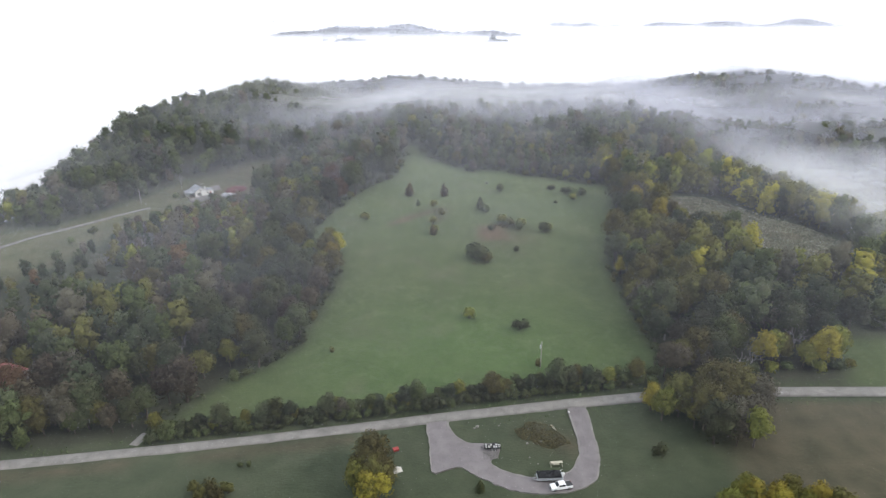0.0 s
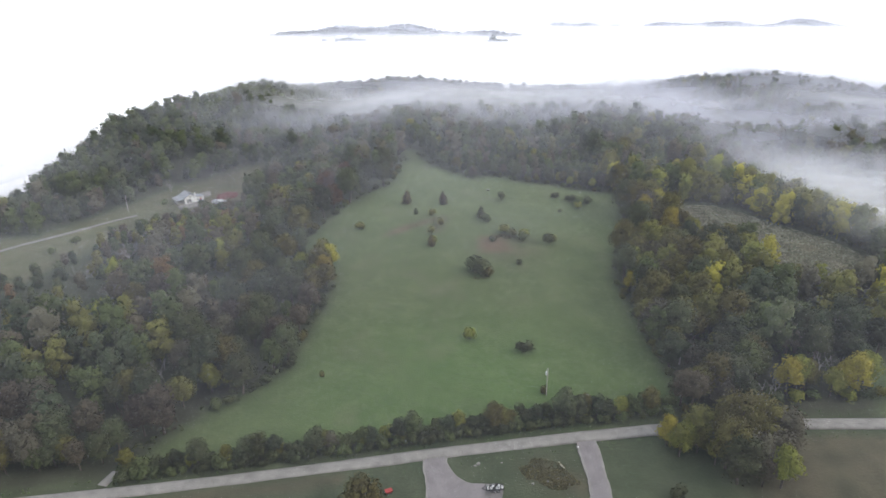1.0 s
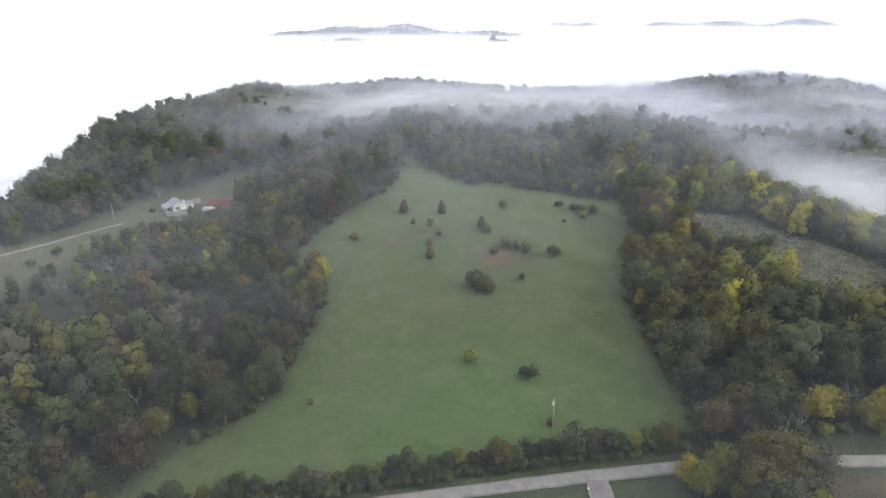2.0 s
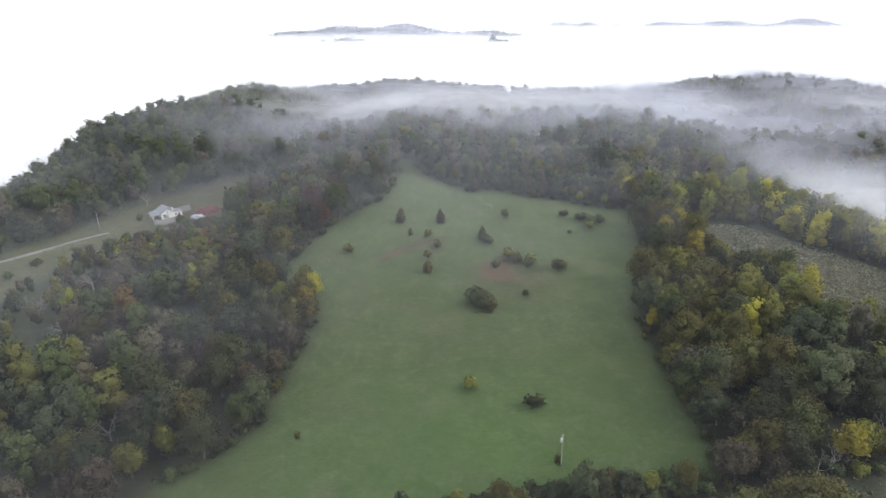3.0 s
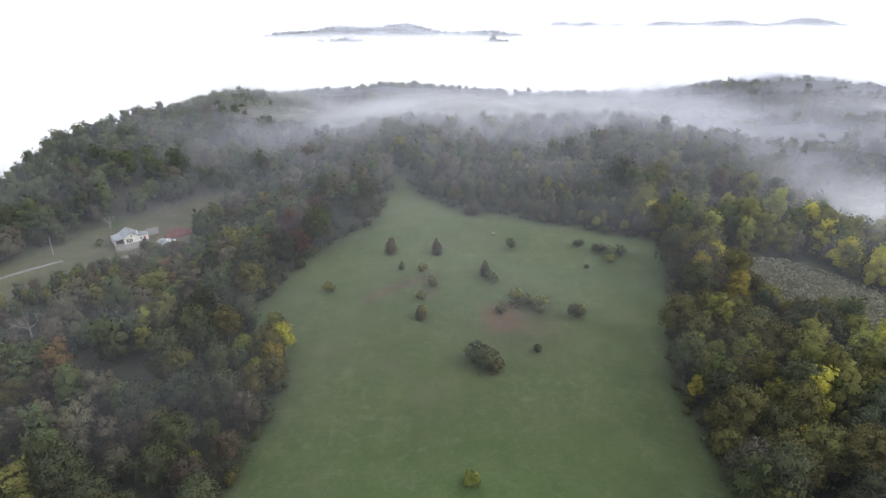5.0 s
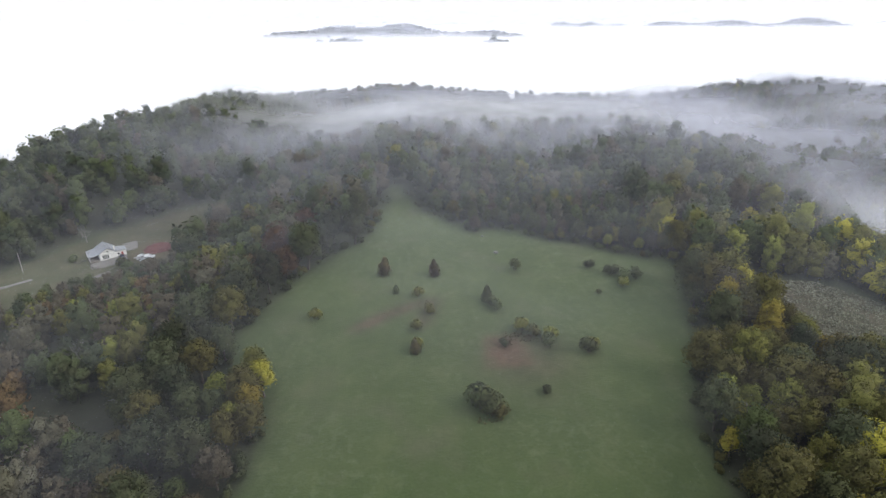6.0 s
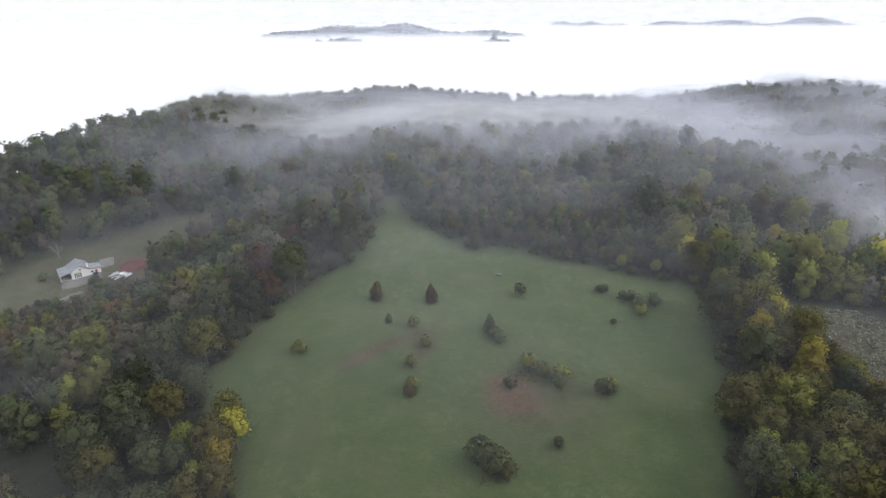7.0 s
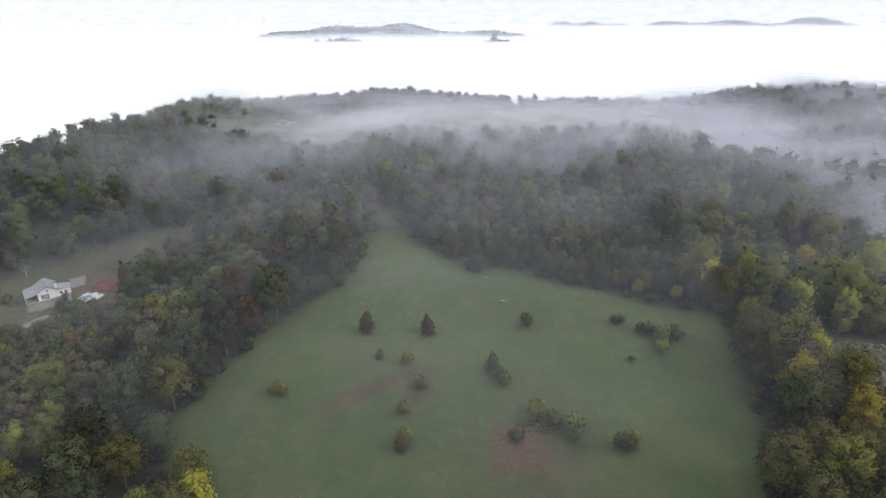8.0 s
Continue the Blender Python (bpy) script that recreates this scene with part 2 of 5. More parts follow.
def ground_material():
    m, n, l, b = material("grass_and_litter", 0.95, 0.0, 0.15)

    def att(name):
        a = n.new("ShaderNodeAttribute")
        a.attribute_name = name
        return a.outputs["Fac"]
    big, mid, fine = noise_tex(n, l, 0.016, 5), noise_tex(n, l, 0.12, 6), noise_tex(n, l, 1.6, 8)
    streak = noise_tex(n, l, 0.10, 5, stretch=(1.6, 0.25, 1))
    grass = ramp(n, l, big, (0.30, (0.068, 0.088, 0.052)), (0.52, (0.084, 0.106, 0.060)), (0.75, (0.108, 0.124, 0.076)))
    grass = mixed(n, l, 0.45, grass, ramp(n, l, mid, (0.3, (0.060, 0.080, 0.044)), (0.55, (0.084, 0.106, 0.058)), (0.75, (0.134, 0.144, 0.098))))
    grass = mixed(n, l, 0.15, grass, ramp(n, l, streak, (0.35, (0.060, 0.082, 0.042)), (0.65, (0.112, 0.128, 0.072))))
    grass = mixed(n, l, 1.0, grass, (0.72, 0.76, 0.54), "MULTIPLY")
    green = ramp(n, l, mid, (0.3, (0.048, 0.092, 0.022)), (0.7, (0.070, 0.114, 0.036)))
    grass = mixed(n, l, maths(n, l, "MULTIPLY", att("lush"), ramp(n, l, big, (0.3, (0.5,) * 3), (0.7, (0.95,) * 3))), grass, green)
    # dewy flecks, pale seed heads and darker tufts
    dew = maths(n, l, "MULTIPLY", ramp(n, l, noise_tex(n, l, 0.42, 8), (0.50, (0.0,) * 3), (0.74, (0.42,) * 3)), ramp(n, l, noise_tex(n, l, 0.03, 4), (0.36, (0.25,) * 3), (0.62, (1.0,) * 3)))
    grass = mixed(n, l, dew, grass, (0.112, 0.134, 0.078))
    grass = mixed(n, l, ramp(n, l, noise_tex(n, l, 0.65, 6), (0.30, (0.45,) * 3), (0.46, (0.0,) * 3)), grass, (0.046, 0.066, 0.030))
    grass = mixed(n, l, ramp(n, l, noise_tex(n, l, 0.05, 5), (0.56, (0.0,) * 3), (0.74, (0.45,) * 3)), grass, (0.088, 0.088, 0.056))
    lawn = ramp(n, l, mid, (0.3, (0.030, 0.040, 0.026)), (0.7, (0.056, 0.062, 0.044)))
    grass = mixed(n, l, maths(n, l, "MULTIPLY", att("mown"), 0.75), grass, lawn)
    hay = ramp(n, l, mid, (0.3, (0.050, 0.040, 0.028)), (0.7, (0.088, 0.072, 0.050)))
    c = mixed(n, l, maths(n, l, "MULTIPLY", att("dry"), ramp(n, l, mid, (0.3, (0.75,) * 3), (0.6, (1.0,) * 3))), grass, hay)
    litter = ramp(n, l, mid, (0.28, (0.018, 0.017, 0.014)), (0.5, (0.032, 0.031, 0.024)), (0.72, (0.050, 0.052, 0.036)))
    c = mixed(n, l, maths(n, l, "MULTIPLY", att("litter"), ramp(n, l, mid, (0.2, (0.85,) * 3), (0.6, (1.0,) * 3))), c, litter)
    soil = ramp(n, l, fine, (0.3, (0.074, 0.046, 0.033)), (0.7, (0.110, 0.068, 0.049)))
    c = mixed(n, l, maths(n, l, "MULTIPLY", att("earth"), ramp(n, l, mid, (0.25, (0.45,) * 3), (0.6, (1.0,) * 3)), True), c, soil)
    c = mixed(n, l, 0.4, c, ramp(n, l, fine, (0.25, (0.50,) * 3), (0.75, (0.96,) * 3)), "MULTIPLY")
    l.new(c, b.inputs["Base Color"])
    bumped(n, l, b, fine, 0.5, 0.25)
    # dew on the blades brightens the grass at low angles
    b.inputs["Sheen Weight"].default_value, b.inputs["Sheen Roughness"].default_value = 0.19, 0.5
    b.inputs["Sheen Tint"].default_value = (0.78, 0.92, 0.58, 1)
    return m


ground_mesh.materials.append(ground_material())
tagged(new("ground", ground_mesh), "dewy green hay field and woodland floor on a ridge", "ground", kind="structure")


def strip(name, line, width, mat, lift, label, category, ragged=0.25, crown=0.06, step=1.5):
    """A road of rounded section laid on the ground along a line, with uneven edges."""
    pts = []
    for (ax, ay), (bx, by) in zip(line, line[1:]):
        k = max(1, int(math.hypot(bx - ax, by - ay) / step))
        pts += [(ax + (bx - ax) * i / k, ay + (by - ay) * i / k) for i in range(k)]
    pts = np.array(pts + [line[-1]])
    soft_pts = pts.copy()
    for _ in range(6):
        soft_pts[1:-1] = (soft_pts[:-2] + 2 * soft_pts[1:-1] + soft_pts[2:]) / 4
    tan = np.gradient(soft_pts, axis=0)
    tan /= np.linalg.norm(tan, axis=1)[:, None]
    nor = np.stack([-tan[:, 1], tan[:, 0]], 1)
    across = np.array([-1, -0.97, -0.6, -0.2, 0.2, 0.6, 0.97, 1])
    rng = np.random.RandomState(len(pts))
    w = width / 2 + ragged * (rng.rand(len(pts), 2) - 0.5)
    for _ in range(2):
        w[1:-1] = (w[:-2] + w[1:-1] * 2 + w[2:]) / 4
    half = np.where(across[None, :] < 0, w[:, :1], w[:, 1:])
    X = soft_pts[:, :1] + nor[:, :1] * across * half
    Y = soft_pts[:, 1:] + nor[:, 1:] * across * half
    prof = np.array([-0.5, lift * 0.7, lift + crown * 0.6, lift + crown, lift + crown, lift + crown * 0.6, lift * 0.7, -0.5])
    mid = land(soft_pts[:, 0], soft_pts[:, 1])[:, None]
    Z = np.maximum(land(X, Y), mid) + 0.22 + prof
    me = grid_mesh(name, X, Y, Z)
    me.materials.append(mat)
    return tagged(new(name, me), label, category, kind="structure")


strip("road", ROAD, 3.9, GRAVEL, 0.16, "pale worn gravel lane beside a hedgerow", "road")


def rounded(points, step=0.9):
    """A closed outline with rounded corners."""
    out, n = [], len(points)
    for i in range(n):
        p0, p1, p2, p3 = (Vector((*points[(i + k) % n], 0)) for k in (-1, 0, 1, 2))
        k = max(1, int((p2 - p1).length / step))
        for j in range(k):
            t = j / k
            q = 0.5 * (2 * p1 + (p2 - p0) * t + (2 * p0 - 5 * p1 + 4 * p2 - p3) * t * t + (3 * p1 - p0 - 3 * p2 + p3) * t ** 3)
            out.append((q.x, q.y))
    return out


def paving(name, outline, lift, mat, label, category, ragged):
    """A paved surface of any outline that follows the ground, with a crumbled rim."""
    bm = bmesh.new()
    rng = random.Random(4)
    bm.faces.new([bm.verts.new((x + rng.uniform(-ragged, ragged), y + rng.uniform(-ragged, ragged), 0)) for x, y in outline])
    xs, ys = [p[0] for p in outline], [p[1] for p in outline]
    for axis, lo, hi in ((0, min(xs), max(xs)), (1, min(ys), max(ys))):
        c = lo + 1.5
        while c < hi:
            co, no = [0, 0, 0], [0, 0, 0]
            co[axis], no[axis] = c, 1
            bmesh.ops.bisect_plane(bm, geom=bm.verts[:] + bm.edges[:] + bm.faces[:], plane_co=co, plane_no=no)
            c += 1.5
    bmesh.ops.triangulate(bm, faces=bm.faces[:])
    rim = [e for e in bm.edges if e.is_boundary]
    skirt = bmesh.ops.extrude_edge_only(bm, edges=rim)["geom"]
    low = {v for v in skirt if isinstance(v, bmesh.types.BMVert)}
    for v in bm.verts:
        v.co.z = at(v.co.x, v.co.y, 0.30 + (lift if v not in low else -0.5))
    bmesh.ops.recalc_face_normals(bm, faces=bm.faces[:])
    me = bpy.data.meshes.new(name)
    bm.to_mesh(me)
    bm.free()
    me.materials.append(mat)
    return tagged(new(name, me), label, category, kind="structure")


OUTER = [(-4.4, 146.5), (-3.6, 136), (-2.6, 125.8), (1.6, 126.6), (5.0, 127.4), (10.6, 123.3), (17.6, 119.4), (25.5, 118.1), (33.5, 118.9), (39.6, 122.3), (42.3, 127.9), (43.2, 133.5), (43.3, 140), (43.0, 152)]
INNER = [(38.7, 151), (39.0, 140), (38.6, 133.4), (37.2, 129.4), (33.4, 125.0), (24.2, 123.2), (16.2, 125.6), (12.8, 129.2), (15.2, 131.2), (15.6, 135.4), (11.6, 136.2), (7.3, 136.4), (4.2, 138.8), (1.0, 144), (0.8, 147.2)]
LOOP_OUTLINE = rounded(OUTER + INNER)
paving("driveway", LOOP_OUTLINE, 0.06, ASPHALT, "grey curved loop driveway of worn chip seal", "driveway", 0.10)
_mid = (21.0, 134.0)
WIDE = [(x + (0.45 if x > _mid[0] else -0.45), y) for x, y in OUTER] + [(x + (_mid[0] - x) * 0.03, y + (_mid[1] - y) * 0.045) for x, y in INNER]
paving("driveway_shoulder", rounded(WIDE), 0.02, GRAVEL, "crumbled pale gravel edge of the driveway", "driveway", 0.22)
strip("farm_track", [(-262, 268), (-236, 292), (-228, 307), (-211, 328), (-197, 347), (-186, 358)], 2.3, GRAVEL, 0.1, "pale gravel track across the meadow", "track")
strip("field_gate_track", [(-89, 136.5), (-88.4, 139.5), (-87.8, 142)], 2.6, GRAVEL, 0.13, "short pale gravel track into the wood", "track")
# ---------------------------------------------------------------- trees
_ico = bmesh.new()
bmesh.ops.create_icosphere(_ico, subdivisions=1, radius=1.0)
ICO_V = np.array([v.co[:] for v in _ico.verts])
ICO_F = np.array([[v.index for v in f.verts] for f in _ico.faces])
_ico.clear()
bmesh.ops.create_icosphere(_ico, subdivisions=2, radius=1.0)
ICO2_V = np.array([v.co[:] for v in _ico.verts])
ICO2_F = np.array([[v.index for v in f.verts] for f in _ico.faces])
_ico.free()


def leaves(rng, centre, radii, count, size):
    """Leaf sprays scattered in the outer skin of a lobe: folded rhombi of two triangles, in all tilts."""
    d = rng.normal(size=(count, 3))
    d /= np.linalg.norm(d, axis=1)[:, None]
    d[:, 2] = np.where(d[:, 2] < -0.55, -d[:, 2], d[:, 2])
    p = centre + d * radii * (0.62 + 0.50 * rng.beta(2.2, 1.6, (count, 1)))
    a = rng.normal(size=(count, 3)) + d * 0.35
    a /= np.linalg.norm(a, axis=1)[:, None]
    b = np.cross(a, d + rng.normal(size=(count, 3)) * 0.9)
    b /= np.linalg.norm(b, axis=1)[:, None] + 1e-9
    s = size * rng.uniform(0.55, 1.25, (count, 1))
    lift = d * s * 0.18
    b *= np.where(np.sum(np.cross(a, b) * d, axis=1) < 0, 1.0, -1.0)[:, None]      # upper side of the leaves faces outwards
    v = np.stack([p - a * s * 0.62, p + b * s * 0.36 + lift, p + a * s * 0.62, p - b * s * 0.36 + lift], 1).reshape(-1, 3)
    k = np.arange(count)[:, None] * 4
    f = np.concatenate([k + [[0, 1, 2]], k + [[0, 2, 3]]], 0)
    face = np.cross(a, -b)
    q = d + 0.22 * face + [0, 0, 0.15] + rng.normal(size=(count, 3)) * 0.08
    q /= np.linalg.norm(q, axis=1)[:, None]
    return v, f, np.repeat(q, 4, axis=0)


def join(chunks):
    """Chunks of vertices, triangles and outward directions in one; wood has no directions of its own."""
    vs, fs, qs, n = [], [], [], 0
    for v, f, *q in chunks:
        vs.append(v)
        fs.append(f + n)
        qs.append(q[0] if q else np.zeros(v.shape))
        n += len(v)
    return np.concatenate(vs), np.concatenate(fs), np.concatenate(qs)


def shade(me, q):
    """Leaf masses are shaded by the way they face, so that a crown reads as one soft body."""
    q = q / np.maximum(np.linalg.norm(q, axis=1), 1e-6)[:, None]
    me.attributes.new("custom_normal", "FLOAT_VECTOR", "POINT").data.foreach_set("vector", np.ascontiguousarray(q, np.float32).ravel())
    me.update()


def core(rng, centre, radii, fine=False):
    """Uneven shaded heart of a leaf lobe."""
    v, f = (ICO2_V, ICO2_F) if fine else (ICO_V, ICO_F)
    return centre + v * radii * rng.uniform(0.46, 0.80, (len(v), 1)), f, v * 1.0


def lobes_of(rng, h, r, kind, count=19):
    """Centres and radii of the leaf masses of one crown."""
    out = []
    if kind == "cedar":
        for i in range(6):
            t = i / 5
            out.append((np.array([rng.normal() * 0.1 * r, rng.normal() * 0.1 * r, h * (0.16 + 0.74 * t)]), np.array([1, 1, 1.2]) * r * (1.0 - 0.78 * t) + 0.12))
        return out
    if kind == "bush":
        for i in range(7):
            a = rng.uniform(0, 6.28)
            q = r * rng.uniform(0.1, 0.6)
            s = r * rng.uniform(0.34, 0.6)
            out.append((np.array([q * math.cos(a), q * math.sin(a), h * rng.uniform(0.28, 0.62)]), np.array([s, s, h * rng.uniform(0.28, 0.4)])))
        return out
    base = (0.38 if kind == "broad" else 0.32) if count > 13 else 0.18
    n = count
    small = (11 / n) ** 0.42
    for i in range(n):
        t = (i + rng.uniform(0, 0.9)) / n
        a = i * 2.4 + rng.uniform(-0.6, 0.6)
        belly = math.sin(math.pi * (0.24 + 0.68 * t)) ** 0.7
        q = r * (1.10 - 0.60 * small) * belly * rng.uniform(0.55, 1.12)
        s = r * (0.60 - 0.17 * t) * small * rng.uniform(0.70, 1.25)
        out.append((np.array([q * math.cos(a), q * math.sin(a), h * (base + (0.92 - base) * t)]), np.array([s, s, s * rng.uniform(0.75, 1.15)])))
    out.append((np.array([0, 0, h * 0.60]), np.array([r * 0.52, r * 0.52, h * 0.24])))
    return out


def domed(chunk, h, r):
    """Turns the facing of a leaf mass towards that of the whole crown."""
    v, f, q = chunk
    c = (v - [0, 0, 0.42 * h]) / [r, r, 0.5 * h]
    c /= np.maximum(np.linalg.norm(c, axis=1), 0.2)[:, None]
    return v, f, q * 0.5 + c * 0.66


def tube(p0, p1, r0, r1, sides):
    p0, p1 = np.array(p0, float), np.array(p1, float)
    d = p1 - p0
    d /= np.linalg.norm(d) + 1e-9
    u = np.cross(d, [0.31, 0.95, 0.05])
    u /= np.linalg.norm(u) + 1e-9
    w = np.cross(d, u)
    a = np.arange(sides) * 2 * math.pi / sides
    ring = np.cos(a)[:, None] * u + np.sin(a)[:, None] * w
    v = np.concatenate([p0 + ring * r0, p1 + ring * r1])
    k = np.arange(sides)
    j = (k + 1) % sides
    f = np.concatenate([np.stack([k, j, j + sides], 1), np.stack([k, j + sides, k + sides], 1)])
    return v, f


def branches(rng, p, d, length, radius, depth, chunks, sides=4, spread=0.62):
    """Forking limbs."""
    q = p
    for i in range(2):
        d = d + rng.normal(size=3) * 0.16
        d /= np.linalg.norm(d)
        e = q + d * length / 2
        chunks.append(tube(q, e, radius * (1 - 0.25 * i), radius * (0.75 - 0.25 * i), sides))
        q = e
    if depth:
        for i in range(3 if depth > 1 else 4):
            nd = d + rng.normal(size=3) * spread
            nd[2] += 0.15
            nd /= np.linalg.norm(nd)
            branches(rng, q - d * length * 0.25 * (i % 2), nd, length * rng.uniform(0.5, 0.8), radius * 0.5, depth - 1, chunks, 3, spread)


def mesh_from(name, chunks, mat):
    v, f, q = join(chunks)
    me = bpy.data.meshes.new(name)
    fill(me, v, f)
    if np.any(q):
        shade(me, q)
    me.materials.append(mat)
    return me


def tree_template(name, seed, h, r, kind, leaf, bark=None, count=1, size=0.62, label="", category="tree", group=""):
    """A tree, cedar or bush: an empty at its foot with trunk and crown under it."""
    rng = np.random.RandomState(seed)
    root = tagged(new(name), label, category, group)
    lobes = lobes_of(rng, h, r, kind)
    wood = []
    if kind == "bush":
        for i in range(5):
            a = i * 1.3
            wood.append(tube((0.1 * math.cos(a), 0.1 * math.sin(a), -0.4), (r * 0.4 * math.cos(a), r * 0.4 * math.sin(a), h * 0.5), 0.06, 0.02, 4))
    else:
        top = h * (0.9 if kind == "cedar" else 0.62)
        bend = rng.normal(size=2) * 0.03 * h
        wood.append(tube((0, 0, -0.8), (0, 0, 0.5), 0.045 * h * 0.62, 0.026 * h, 7))
        wood.append(tube((0, 0, 0.5), (bend[0], bend[1], top * 0.55), 0.026 * h, 0.02 * h, 7))
        wood.append(tube((bend[0], bend[1], top * 0.55), (bend[0] * 0.6, bend[1] * 0.6, top), 0.02 * h, 0.008 * h, 6))
        if kind != "cedar":
            for c, s in lobes[:-1]:
                p = np.array([bend[0], bend[1], max(h * 0.12, c[2] * 0.62)])
                wood.append(tube(p, (p + c) / 2 + [0, 0, 0.04 * h], 0.011 * h, 0.007 * h, 4))
                wood.append(tube((p + c) / 2 + [0, 0, 0.04 * h], c, 0.007 * h, 0.003 * h, 4))
    trunk = new("trunk" if kind != "bush" else "stems", mesh_from("trunk", wood, bark or BARK))
    trunk.parent = root
    skin = []
    for c, s in lobes:
        area = float((s[0] * s[1] + s[0] * s[2] + s[1] * s[2]) / 3)
        skin.append(domed(core(rng, c, s * 0.92, kind == "cedar"), h, r))
        skin.append(domed(leaves(rng, c, s, int(count * 16 * area / size / size) + 14, size), h, r))
    crown = new("crown", mesh_from("crown", skin, leaf))
    crown.parent = root
    return root


def bare_template(name, seed, h, mat, label, depth=3):
    rng = np.random.RandomState(seed)
    root = tagged(new(name), label, "tree", "bare trees")
    wood, twigs = [tube((0, 0, -0.8), (0.1, 0, h * 0.3), 0.024 * h, 0.017 * h, 6)], []
    for i in range(5):
        a = i * 1.26 + rng.uniform(-0.3, 0.3)
        d = np.array([math.cos(a) * 0.75, math.sin(a) * 0.75, 0.9])
        branches(rng, np.array([0.1, 0, h * (0.22 + 0.02 * i)]), d / np.linalg.norm(d), h * 0.27, 0.0085 * h, depth, twigs)
    for n, ch in (("trunk", wood), ("branches", twigs)):
        o = new(n, mesh_from(n, ch, mat))
        o.parent = root
    return root


WORDS = ["grey-green leafy tree in an autumn wood", "green broad-leaved tree in an autumn wood", "deep green broad-leaved tree in the wood",
         "olive-green tree beginning to turn in autumn", "tall tree with bright yellow autumn leaves", "russet-leaved tree in an autumn wood",
         "brown-leaved tree thinning in autumn", "grey-brown tree with thin dry leaves", "lime-green tree turning yellow in autumn"]
KIND = ["broad", "tall", "broad", "broad", "tall", "broad", "tall", "broad", "tall"]
TREES = []
for i in range(18):
    c = i % 9
    th = (16.5, 16.0, 16.5, 15.5, 15.0, 16.0, 16.0, 15.0, 14.5)[c] * (1.0 if i < 9 else 0.86)
    TREES.append(tree_template("tree", 100 + i, th, th * (0.43 if KIND[c] == "broad" else 0.36), KIND[c] if i < 9 else ("tall", "broad")[i % 2],
                               LEAF[c], count=0.40, size=0.62, label=WORDS[c], group="woodland trees"))
CEDAR = [tree_template("cedar", 200 + i, 5.0, 1.7, "cedar", LEAF[9 if i % 2 == 0 else 10], count=1.0, size=0.4,
                       label=("dark green young cedar in the hay field", "rust-tinged young cedar in the hay field")[i % 2], group="field cedars") for i in range(2)]
BUSH = [tree_template("bush", 220 + i, 3.7, 2.5, "bush", LEAF[(9, 0, 8, 3)[i]], count=0.55, size=0.55, category="bush",
                      label=("dark green rounded bush", "grey-green rounded bush", "lime-green yellowing bush", "olive-brown rounded bush")[i] + " on open grass", group="field bushes") for i in range(4)]
BARE = [bare_template("bare_tree", 240 + i, 11.0, PALE_BARK if i < 2 else BARK, ("bleached dead tree with bare forked branches", "grey leafless tree in the wood")[i // 2]) for i in range(3)]
TEMPLATES = TREES + CEDAR + BUSH + BARE
used = set()


def plant(tmpl, x, y, scale=1.0, turn=None, sink=0.0):
    """The template itself is the first of its kind to be placed; later ones are copies."""
    turn = random.uniform(0, 360) if turn is None else turn
    m = pose(x, y, at(x, y, -sink), 0, 0, turn) @ Matrix.Diagonal((scale, scale, scale * random.uniform(0.93, 1.08), 1))
    if tmpl not in used:
        used.add(tmpl)
        tmpl.matrix_basis = m
        return tmpl
    kept = tmpl.scale.copy()
    tmpl.scale = (1, 1, 1)
    made = copy_thing(tmpl, m)
    tmpl.scale = kept
    return made


def tree_of(colour):
    return TREES[colour + random.choice((0, 9))]


